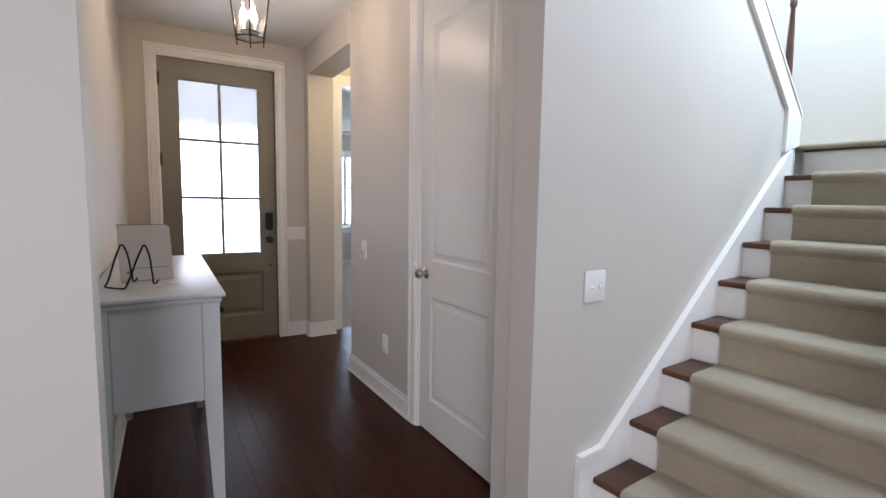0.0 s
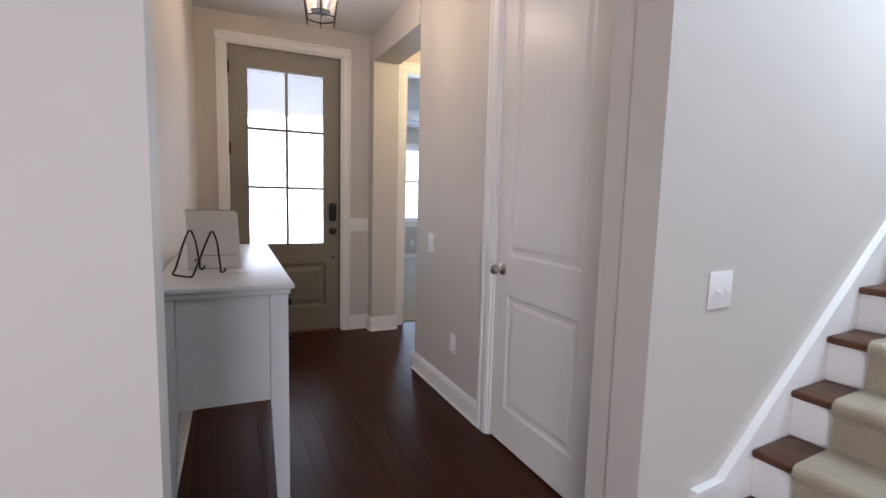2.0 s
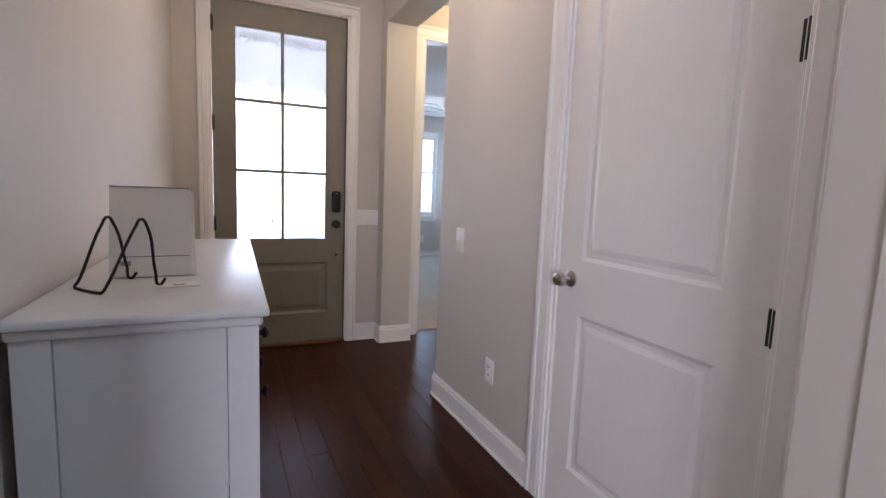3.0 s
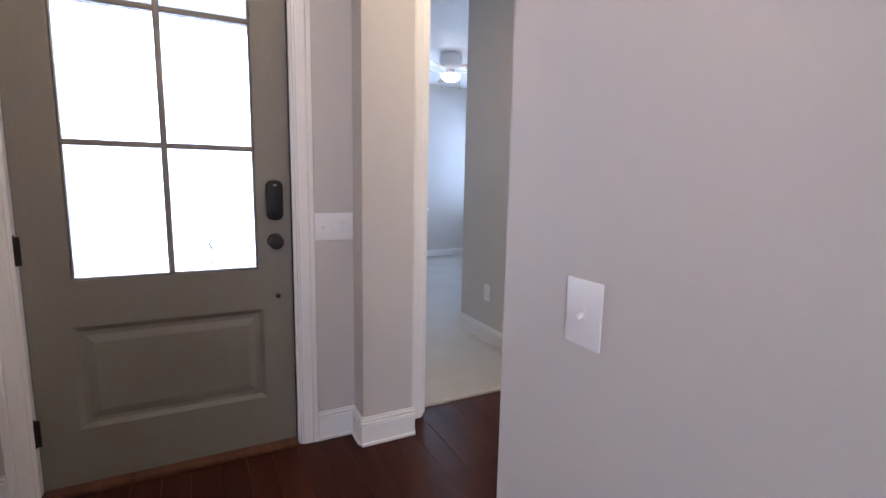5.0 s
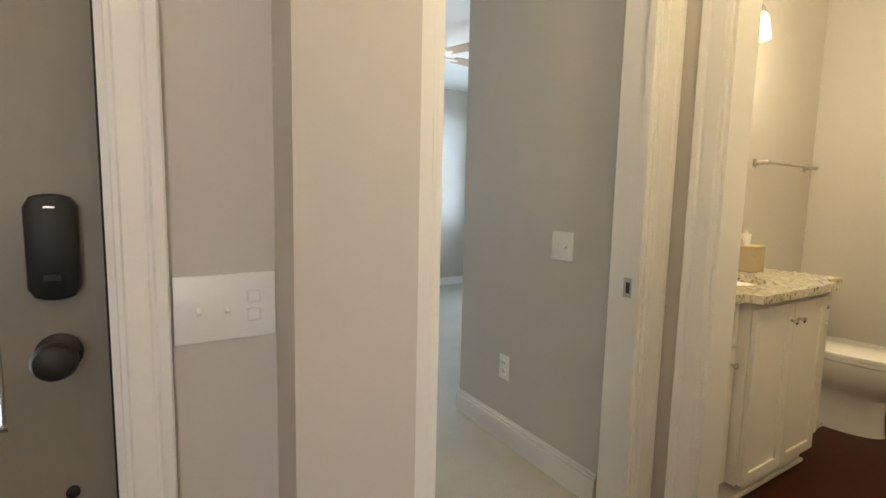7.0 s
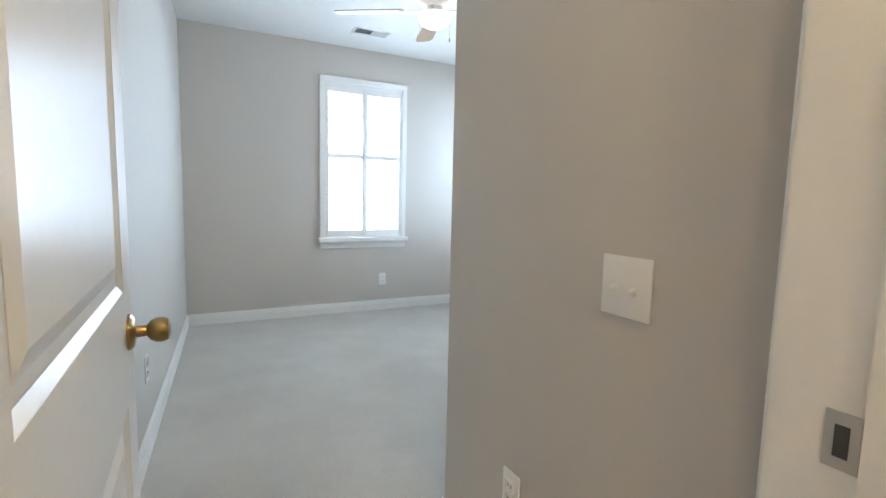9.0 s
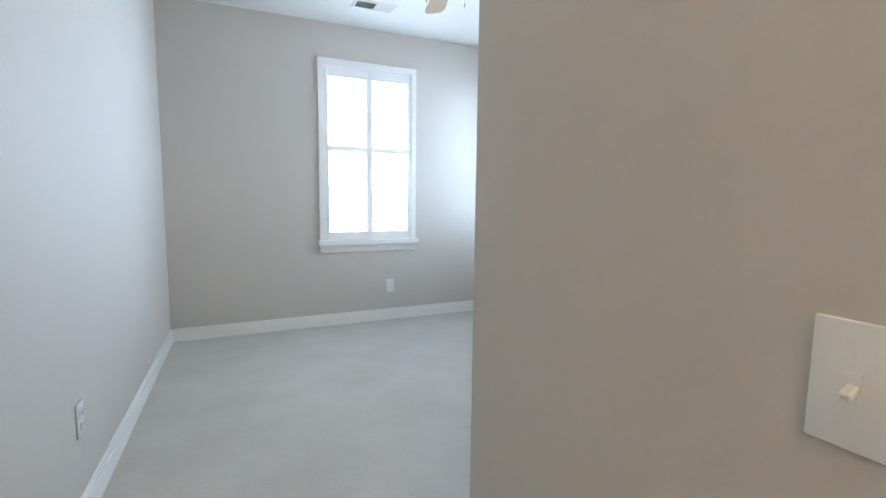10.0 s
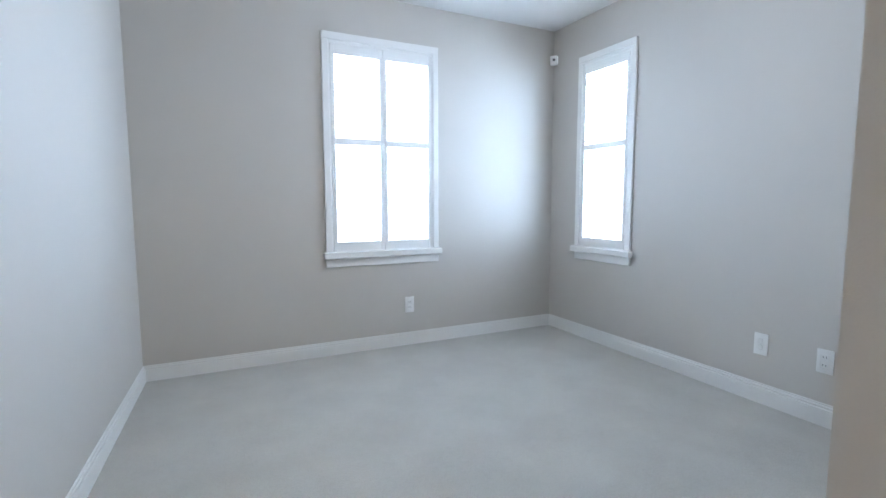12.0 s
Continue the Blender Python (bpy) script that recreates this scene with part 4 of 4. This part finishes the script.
def shuttered_window(name, label, m, w, leaves, drop=0.0):
    """A cased window with louvred shutters, in its local x (width), -y into the room, z up; x from 0 to w between the casings."""
    ob = new(name)
    tagged(ob, label, "window", kind="structure")
    ob.matrix_world = m
    z0, z1 = 0.770, 2.190 - drop
    c = 0.045
    part("casing", B(-c, 0, -0.018, 0, z0 + 0.004, z1, bevel=0.004), TRIM, ob)
    part("casing", B(w, w + c, -0.018, 0, z0 + 0.004, z1, bevel=0.004), TRIM, ob)
    part("casing", B(-c, w + c, -0.020, 0, z1, z1 + c + 0.004, bevel=0.004), TRIM, ob)
    part("window_sill", B(-c - 0.018, w + c + 0.018, -0.048, -0.001, z0 - 0.040, z0 + 0.004, bevel=0.006), TRIM, ob)
    part("apron", B(-c, w + c, -0.016, 0, z0 - 0.100, z0 - 0.040, bevel=0.004), TRIM, ob)
    for x0, x1, a, b in ((0, 0.010, z0, z1), (w - 0.010, w, z0, z1), (0.010, w - 0.010, z0, z0 + 0.010), (0.010, w - 0.010, z1 - 0.022, z1)):
        part("lining", B(x0, x1, -0.010, 0.16, a, b), TRIM, ob)
    # sash behind the shutters
    sf = part("sash", B(0.010, 0.045, 0.09, 0.125, z0 + 0.01, z1 - 0.022), TRIM, ob)
    part("sash", B(w - 0.045, w - 0.010, 0.09, 0.125, z0 + 0.01, z1 - 0.022), TRIM, ob)
    for a in (z0 + 0.010, (z0 + z1) / 2 - 0.02, z1 - 0.055):
        part("sash_rail", B(0.045, w - 0.045, 0.09, 0.125, a, a + 0.035), TRIM, ob)
    g = part("pane", B(0.045, w - 0.045, 0.105, 0.109, z0 + 0.045, z1 - 0.055), CLEAR, ob, "clear window glass")
    g.visible_shadow = False
    lw = (w - 0.020 - 0.002 * (leaves + 1)) / leaves
    for k in range(leaves):
        x0 = 0.010 + 0.002 + k * (lw + 0.002)
        x1 = x0 + lw
        sh = part("shutter", B(x0, x0 + 0.026, -0.012, 0.014, z0 + 0.0115, z1 - 0.024, bevel=0.003), TRIM, ob, "white louvred shutter leaf")
        part("stile", B(x1 - 0.026, x1, -0.012, 0.014, z0 + 0.0115, z1 - 0.024, bevel=0.003), TRIM, sh)
        rails = ((z0 + 0.0115, z0 + 0.074), (1.508, 1.552), (z1 - 0.090, z1 - 0.024))
        for a, b in rails:
            part("rail", B(x0 + 0.026, x1 - 0.026, -0.010, 0.012, a, b), TRIM, sh)
        for lo, hi in ((rails[0][1], rails[1][0]), (rails[1][1], rails[2][0])):
            n = round((hi - lo) / 0.052)
            step = (hi - lo) / n
            for j in range(n):
                zc = lo + (j + 0.5) * step
                bm = bmesh.new()
                prof = [(0.030 * math.cos(t), 0.0026 * math.sin(t)) for t in (2 * math.pi * i / 8 for i in range(8))]
                ca, sa = math.cos(radians(-6)), math.sin(radians(-6))
                add_prism(bm, [(0.001 + u * ca - v * sa, zc + u * sa + v * ca) for u, v in prof], "yz", x0 + 0.026, x1 - 0.026)
                part("louver", bm, TRIM, sh)
            part("tilt_rod", B((x0 + x1) / 2 - 0.004, (x0 + x1) / 2 + 0.004, -0.040, -0.032, lo + 0.02, hi - 0.015), TRIM, sh)
        if k:
            part("knob", add_turned(bmesh.new(), [(0.005, 0), (0.004, 0.008), (0.008, 0.014), (0.004, 0.018)], Matrix.Translation((x0 + 0.017, -0.012, 1.33)) @ Matrix.Rotation(radians(90), 4, "X"), 10), PLASTIC, sh, smooth=True)
    return ob


shuttered_window("window_1", "white cased window with open louvred shutters", pose(3.322, BY1, 0), 0.76, 2)
shuttered_window("window_2", "white cased side window with open louvred shutters", pose(BX1, 8.925, 0, 0, 0, -90), 0.47, 1, 0.02)

# ceiling fan
FN = thing("ceiling_fan", "white ceiling fan with five pale blades and a lit globe", "ceiling fan", 3.635, 7.680, BC)
part("canopy", add_turned(bmesh.new(), [(0.112, -0.020), (0.118, -0.012), (0.118, -0.001)], seg=28), PLASTIC, FN, smooth=True)
part("motor", add_turned(bmesh.new(), [(0.050, -0.160), (0.080, -0.154), (0.104, -0.136), (0.120, -0.104), (0.124, -0.050), (0.116, -0.020)], seg=28), PLASTIC, FN, smooth=True)
part("switch_cup", add_turned(bmesh.new(), [(0.088, -0.212), (0.082, -0.200), (0.050, -0.190), (0.050, -0.160)], seg=24), PLASTIC, FN, smooth=True)
GLOBE = glowing("lit_globe", (1.0, 0.93, 0.82), 3.0)
part("globe", add_turned(bmesh.new(), [(0.010, -0.290), (0.050, -0.282), (0.084, -0.262), (0.102, -0.234), (0.106, -0.212), (0.088, -0.2115)], seg=28), GLOBE, FN, "lit frosted glass globe", smooth=True)
BLADE = surface("fan_blade", (0.34, 0.25, 0.17), 0.4, vary=0.08, scale=6, grain=60, stretch=(1, 8, 1))
fan_lamp = new("fan_light", bpy.data.lights.new("fan_light", "POINT"))
fan_lamp.data.energy, fan_lamp.data.color, fan_lamp.data.shadow_soft_size = 7.2, (0.99, 0.96, 0.88), 0.08
fan_lamp.location = (3.635, 7.680, BC - 0.40)
for k in range(5):
    turn = Matrix.Rotation(radians(74 + 72 * k), 4, "Z") @ Matrix.Rotation(radians(-10), 4, "X")
    bm = bmesh.new()
    add_prism(bm, [(0.20, -0.045), (0.23, -0.052), (0.60, -0.066), (0.645, -0.050), (0.655, 0.0), (0.645, 0.050), (0.60, 0.066), (0.23, 0.052), (0.20, 0.045)], "xy", -0.172, -0.166)
    bmesh.ops.transform(bm, matrix=turn, verts=bm.verts)
    bl = part("blade", bm, BLADE, FN, "pale wooden fan blade")
    bm = B(0.09, 0.24, -0.014, 0.014, -0.180, -0.172, bevel=0.003)
    bmesh.ops.transform(bm, matrix=turn, verts=bm.verts)
    part("blade_arm", bm, PLASTIC, bl)
for dx, dz in ((-0.112, -0.345), (0.110, -0.330)):
    ch = part("pull_chain", add_rod(bmesh.new(), (dx, 0, -0.200), (dx, 0, dz), 0.0012, seg=6), NICKEL, FN)
    part("pull", add_turned(bmesh.new(), [(0.002, dz - 0.022), (0.005, dz - 0.016), (0.003, dz)], Matrix.Translation((dx, 0, 0)), 10), BRASS, ch, smooth=True)

VT = thing("ceiling_vent", "white slatted ceiling air vent", "vent", 3.600, 8.800, BC)
for x0, x1, y0, y1 in ((-0.155, 0.155, -0.078, -0.058), (-0.155, 0.155, 0.058, 0.078), (-0.155, -0.135, -0.058, 0.058), (0.135, 0.155, -0.058, 0.058)):
    part("frame", B(x0, x1, y0, y1, -0.008, 0.0, bevel=0.002, seg=1), PLASTIC, VT)
# near-black sheet stands for the shade of the duct behind the slats
part("duct_shade", B(-0.135, 0.135, -0.058, 0.058, -0.0015, -0.0005), SLOT, VT)
for k in range(22):
    x = -0.128 + 0.0122 * k
    bm = B(-0.0008, 0.0008, -0.058, 0.058, -0.006, 0.006)
    bmesh.ops.transform(bm, matrix=Matrix.Translation((x, 0, -0.0075)) @ Matrix.Rotation(radians(40 if k < 11 else -40), 4, "Y"), verts=bm.verts)
    part("slat", bm, PLASTIC, VT)

SN = thing("motion_sensor", "small white motion sensor high in the bedroom corner", "sensor", 5.150, 9.225, 2.225, -45)
part("housing", B(-0.030, 0.030, -0.020, 0.022, 0, 0.072, bevel=0.008, seg=2), PLASTIC, SN, smooth=True)
part("lens", B(-0.009, 0.009, -0.022, -0.020, 0.028, 0.046, bevel=0.003), SLOT, SN)
part("bracket", B(-0.012, 0.012, 0.022, 0.055, 0.020, 0.045), PLASTIC, SN)

# ---- bathroom things ----


def shaker_front(parent, name, x0, x1, y, z0, z1, stile=0.045):
    """A framed cabinet front whose face lies at y and looks along -y."""
    ob = part(name, B(x0 + stile, x1 - stile, y + 0.008, y + 0.018, z0 + stile, z1 - stile), CABINET, parent)
    for a, b, c, d in ((x0, x0 + stile, z0, z1), (x1 - stile, x1, z0, z1), (x0 + stile, x1 - stile, z0, z0 + stile), (x0 + stile, x1 - stile, z1 - stile, z1)):
        part("frame", B(a, b, y, y + 0.018, c, d, bevel=0.0015, seg=1), CABINET, ob)
    return ob


def cup_knob(parent, x, y, z):
    part("knob", add_turned(bmesh.new(), [(0.007, 0), (0.005, 0.010), (0.012, 0.017), (0.013, 0.023), (0.006, 0.028)], Matrix.Translation((x, y, z)) @ Matrix.Rotation(radians(90), 4, "X"), 14), CHROME, parent, "polished chrome knob", smooth=True)


VN = thing("bath_vanity", "cream-white bathroom vanity with framed doors and drawers", "vanity", 0, 0, 0)
VY, VYC, VB = 5.000, 4.945, 5.495
part("body", B(3.20, 3.455, VY + 0.019, VB, 0.100, 0.828), CABINET, VN)
part("body", B(3.455, 4.080, VYC + 0.019, VB, 0.100, 0.828), CABINET, VN)
part("body", B(4.080, 4.270, VY + 0.019, VB, 0.100, 0.828), CABINET, VN)
part("toe_kick", B(3.24, 3.425, VY + 0.060, VB, 0.0, 0.100), CABINET, VN)
part("toe_kick", B(4.115, 4.25, VY + 0.060, VB, 0.0, 0.100), CABINET, VN)
part("plinth", B(3.425, 4.115, VY + 0.004, VB, 0.0, 0.099, bevel=0.003, seg=1), CABINET, VN)
part("shoe_moulding", B(3.415, 4.125, VY - 0.010, VY + 0.004, 0.0, 0.018, bevel=0.005), CABINET, VN)
d1 = shaker_front(VN, "drawer", 3.21, 3.445, VY, 0.655, 0.818, 0.030)
cup_knob(d1, 3.330, VY, 0.735)
d2 = shaker_front(VN, "door", 3.21, 3.445, VY, 0.105, 0.645)
cup_knob(d2, 3.415, VY, 0.585)
d3 = shaker_front(VN, "door", 3.465, 3.765, VYC, 0.105, 0.800)
cup_knob(d3, 3.735, VYC, 0.730)
d4 = shaker_front(VN, "door", 3.771, 4.070, VYC, 0.105, 0.800)
cup_knob(d4, 3.801, VYC, 0.730)
d5 = shaker_front(VN, "drawer", 4.090, 4.262, VY, 0.655, 0.818, 0.030)
cup_knob(d5, 4.176, VY, 0.735)
shaker_front(VN, "door", 4.090, 4.262, VY, 0.105, 0.645)


def granite():
    m, nt, b = nodes_of("speckled_granite")
    tc = nt.nodes.new("ShaderNodeTexCoord")
    v = add(nt, "ShaderNodeTexVoronoi", Scale=95.0)
    n = add(nt, "ShaderNodeTexNoise", Scale=38.0, Detail=5.0, Roughness=0.7)
    for k in (v, n):
        nt.links.new(tc.outputs["Object"], k.inputs["Vector"])
    sep = nt.nodes.new("ShaderNodeSeparateColor")
    nt.links.new(v.outputs["Color"], sep.inputs[0])
    speck = ramp(nt, sep.outputs[0], [(0.0, (0.13, 0.10, 0.07)), (0.10, (0.40, 0.32, 0.20)), (0.24, (0.58, 0.53, 0.42)), (1.0, (0.70, 0.66, 0.54))])
    mix = nt.nodes.new("ShaderNodeMix")
    mix.data_type, mix.blend_type = "RGBA", "MULTIPLY"
    mix.inputs["Factor"].default_value = 0.6
    nt.links.new(speck, mix.inputs["A"])
    nt.links.new(ramp(nt, n.outputs[0], [(0.36, (0.45, 0.40, 0.30)), (0.55, (1, 1, 1))]), mix.inputs["B"])
    nt.links.new(mix.outputs["Result"], b.inputs["Base Color"])
    b.inputs["Roughness"].default_value, b.inputs["Coat Weight"].default_value = 0.18, 0.3
    return m


GRANITE = granite()
ct = thing("vanity_countertop", "speckled tan granite countertop with an undermount sink", "countertop", 0, 0, 0.828)
BX, BY, BRX, BRY = 3.70, 5.205, 0.200, 0.150
outline = [(3.185, VY - 0.025), (3.425, VY - 0.025), (3.445, VYC - 0.025), (4.090, VYC - 0.025), (4.110, VY - 0.025), (4.295, VY - 0.025), (4.295, VB), (3.185, VB)]
bm = bmesh.new()
n_out = 48


def ring_point(a):
    """Where the ray at angle a from the basin meets the top's outline."""
    dx, dy = math.cos(a), math.sin(a)
    best = 9.0
    for (x0, y0), (x1, y1) in zip(outline, outline[1:] + outline[:1]):
        ex, ey = x1 - x0, y1 - y0
        den = dx * ey - dy * ex
        if abs(den) > 1e-9:
            t = ((x0 - BX) * ey - (y0 - BY) * ex) / den
            u = ((x0 - BX) * dy - (y0 - BY) * dx) / den
            if t > 0 and -1e-6 <= u <= 1 + 1e-6:
                best = min(best, t)
    return BX + best * dx, BY + best * dy


angles = sorted({2 * math.pi * k / n_out for k in range(n_out)} | {math.atan2(y - BY, x - BX) % (2 * math.pi) for x, y in outline})
loops = []
for z, kind in ((0.0, 0), (0.032, 0), (0.032, 1), (0.0, 1)):
    loops.append([bm.verts.new((*(ring_point(a) if kind == 0 else (BX + BRX * math.cos(a), BY + BRY * math.sin(a))), z)) for a in angles])
for p, q in ((0, 1), (1, 2), (2, 3), (3, 0)):
    for k in range(len(angles)):
        j = (k + 1) % len(angles)
        bm.faces.new((loops[p][k], loops[p][j], loops[q][j], loops[q][k]))
part("slab", bm, GRANITE, ct)
bm = bmesh.new()
prof = [(1.02, 0.0), (0.97, -0.04), (0.85, -0.10), (0.5, -0.135), (0.08, -0.14)]
rings = [[bm.verts.new((BX + BRX * s * math.cos(a), BY + BRY * s * math.sin(a), z)) for a in (2 * math.pi * k / 32 for k in range(32))] for s, z in prof]
for p, q in zip(rings, rings[1:]):
    for k in range(32):
        bm.faces.new((p[k], p[(k + 1) % 32], q[(k + 1) % 32], q[k]))
bm.faces.new(rings[-1])
part("basin", bm, PORCELAIN, ct, "white porcelain sink basin", smooth=True)
part("backsplash", B(3.185, 4.295, VB - 0.020, VB, 0.032, 0.130, bevel=0.002), GRANITE, ct)
fc = thing("bath_faucet", "chrome bathroom faucet behind the sink", "faucet", BX, 5.405, 0.860)
part("base", B(-0.075, 0.075, -0.024, 0.024, 0, 0.014, bevel=0.008, seg=3), CHROME, fc, smooth=True)
wire("spout", [[(0, 0, 0.01), (0, -0.004, 0.09), (0, -0.045, 0.125), (0, -0.100, 0.095)]], 0.011, CHROME, fc)
for dx in (-0.055, 0.055):
    part("handle", add_turned(bmesh.new(), [(0.014, 0.014), (0.011, 0.040), (0.017, 0.048), (0.010, 0.060)], Matrix.Translation((dx, 0, 0)), 14), CHROME, fc, smooth=True)

mr = thing("bath_mirror", "tall framed mirror above the bathroom vanity", "mirror", 3.84, 5.498, 1.140)
MIRROR = surface("mirror_glass", (0.92, 0.93, 0.93), 0.02, metal=1.0, vary=0.0, bump=0.0)
part("glass", B(-0.300, 0.300, -0.012, -0.008, 0.02, 0.84), MIRROR, mr)
for x0, x1, z0, z1 in ((-0.320, -0.300, 0, 0.86), (0.300, 0.320, 0, 0.86), (-0.300, 0.300, 0, 0.02), (-0.300, 0.300, 0.84, 0.86)):
    part("frame", B(x0, x1, -0.018, 0.0, z0, z1, bevel=0.003), NICKEL, mr, "brushed metal frame")

vl = thing("vanity_light", "chrome vanity light bar with white glass shades", "wall lamp", 3.91, 5.498, 2.060)
part("backplate", B(-0.060, 0.060, -0.022, 0, 0.060, 0.150, bevel=0.006), CHROME, vl)
part("bar", add_rod(bmesh.new(), (-0.29, -0.095, 0.118), (0.31, -0.095, 0.118), 0.008), CHROME, vl)
part("arm", add_rod(bmesh.new(), (0, -0.02, 0.105), (0, -0.095, 0.118), 0.008), CHROME, vl)
SHADE = glowing("lit_shade", (1.0, 0.90, 0.72), 5.0)
for dx in (-0.27, 0.02, 0.31):
    cap_ = part("holder", add_turned(bmesh.new(), [(0.022, 0.078), (0.020, 0.098), (0.008, 0.122)], Matrix.Translation((dx, -0.095, 0)), 16), CHROME, vl, smooth=True)
    part("shade", add_turned(bmesh.new(), [(0.052, -0.045), (0.047, 0.0), (0.036, 0.060), (0.022, 0.082)], Matrix.Translation((dx, -0.095, 0)), 24), SHADE, cap_, "lit white glass shade", smooth=True)
    bl = new("vanity_bulb_light", bpy.data.lights.new("vanity_bulb_light", "POINT"))
    bl.data.energy, bl.data.color, bl.data.shadow_soft_size = 3.6, (1.0, 0.84, 0.58), 0.07
    bl.location = (3.91 + dx, 5.25, 1.945)

tw = thing("towel_bar", "brushed metal towel bar on the bathroom wall", "towel bar", 4.485, 5.498, 1.420)
part("bar", add_rod(bmesh.new(), (0.0, -0.060, 0), (0.640, -0.060, 0), 0.008), NICKEL, tw, smooth=True)
for dx in (0.012, 0.628):
    part("post", add_turned(bmesh.new(), [(0.026, 0), (0.026, 0.006), (0.013, 0.014), (0.012, 0.052), (0.017, 0.058), (0.010, 0.072)], Matrix.Translation((dx, 0, 0)) @ Matrix.Rotation(radians(90), 4, "X"), 18), NICKEL, tw, smooth=True)

tb = thing("tissue_box", "tan tissue box with a white tissue pulled up", "tissue box", 4.080, 5.300, 0.860, 6)
TAN = surface("tan_card", (0.44, 0.35, 0.22), 0.6, vary=0.06, scale=12, grain=140)
part("box", B(-0.062, 0.062, -0.062, 0.062, 0, 0.128, bevel=0.004, seg=1), TAN, tb)
bm = bmesh.new()
bmesh.ops.create_grid(bm, x_segments=9, y_segments=5, size=0.5)
for v in bm.verts:
    u, w = v.co.x, v.co.y + 0.5
    pinch = 0.45 + 0.55 * w
    v.co = Vector((u * 0.115 * pinch, 0.014 * math.sin(7 * u) * (0.4 + w) + 0.010 * w, 0.122 + 0.085 * w * (1 - 0.6 * abs(u)) + 0.004 * math.sin(11 * u)))
tis = part("tissue", bm, PAPER, tb, "white paper tissue", smooth=True)
so = tis.modifiers.new("thickness", "SOLIDIFY")
so.thickness = 0.0012


def ellipse_loft(sections, seg=36):
    """A body through ellipses (x, y, z, rx, ry_front, ry_back); the front looks along -y."""
    bm = bmesh.new()
    rings = []
    for cx, cy, cz, rx, rf, rb in sections:
        ring = []
        for k in range(seg):
            a = 2 * math.pi * k / seg
            s = math.sin(a)
            ring.append(bm.verts.new((cx + rx * math.cos(a), cy + (rb if s > 0 else rf) * s, cz)))
        rings.append(ring)
    for p, q in zip(rings, rings[1:]):
        for k in range(seg):
            bm.faces.new((p[k], p[(k + 1) % seg], q[(k + 1) % seg], q[k]))
    bm.faces.new(rings[0][::-1])
    bm.faces.new(rings[-1])
    return bm


tl = thing("toilet", "white porcelain toilet with the lid closed", "toilet", 4.760, 5.080, 0)
part("bowl", ellipse_loft([(0, 0.02, 0.0, 0.120, 0.226, 0.255), (0, 0.02, 0.012, 0.117, 0.222, 0.253), (0, 0.02, 0.10, 0.112, 0.214, 0.250), (0, 0.02, 0.19, 0.112, 0.212, 0.248), (0, 0.01, 0.225, 0.128, 0.240, 0.245), (0, 0, 0.26, 0.158, 0.295, 0.240), (0, 0, 0.31, 0.181, 0.336, 0.235), (0, 0, 0.36, 0.189, 0.351, 0.231), (0, 0, 0.385, 0.190, 0.352, 0.230)]), PORCELAIN, tl, smooth=True)
part("seat", ellipse_loft([(0, 0, 0.387, 0.186, 0.352, 0.215), (0, 0, 0.392, 0.192, 0.360, 0.220), (0, 0, 0.404, 0.192, 0.360, 0.220), (0, 0, 0.408, 0.188, 0.355, 0.217)]), PORCELAIN, tl, smooth=True)
part("lid", ellipse_loft([(0, 0, 0.410, 0.190, 0.358, 0.220), (0, 0, 0.418, 0.193, 0.361, 0.222), (0, 0, 0.430, 0.190, 0.356, 0.220), (0, 0, 0.438, 0.170, 0.330, 0.205)]), PORCELAIN, tl, smooth=True)
part("tank", B(-0.215, 0.215, 0.205, 0.405, 0.385, 0.730, bevel=0.025, seg=4), PORCELAIN, tl, smooth=True)
part("tank_lid", B(-0.225, 0.225, 0.195, 0.412, 0.731, 0.765, bevel=0.012, seg=3), PORCELAIN, tl, smooth=True)
part("flush_lever", B(-0.190, -0.110, 0.190, 0.202, 0.655, 0.670, bevel=0.003), CHROME, tl)

# ---- floor boards, laid along the hall ----
floor = bpy.data.objects["floor_hall"]
PW = 0.104
lengths = (0.55, 0.75, 0.95, 1.15, 1.40)
meshes = []
for length in lengths:
    bm = B(0.0003, PW - 0.0003, 0.0003, length - 0.0003, -0.006, 0.0)
    edges = [e for e in bm.edges if all(v.co.z > -0.001 for v in e.verts)]
    bmesh.ops.bevel(bm, geom=edges, offset=0.0006, segments=1, affect="EDGES")
    me = bpy.data.meshes.new("plank")
    bm.to_mesh(me)
    bm.free()
    me.materials.append(FLOOR)
    meshes.append(me)
rnd = random.Random(7)
x = 0.235
while x < 3.02:
    y, end = (1.30 - rnd.random() * 0.8) if x < 1.9 else 3.0 - rnd.random() * 0.8, 5.095
    while y < end - 0.02:
        k = rnd.randrange(5)
        while k and y + lengths[k] > end:
            k -= 1
        if y + lengths[k] > end:
            y = end - lengths[k]
        ob = new("plank", meshes[k])
        ob.parent = floor
        ob.location = (x, y, rnd.uniform(-0.0005, 0.0004))
        y += lengths[k]
        if abs(y - end) < 0.01:
            break
    x += PW
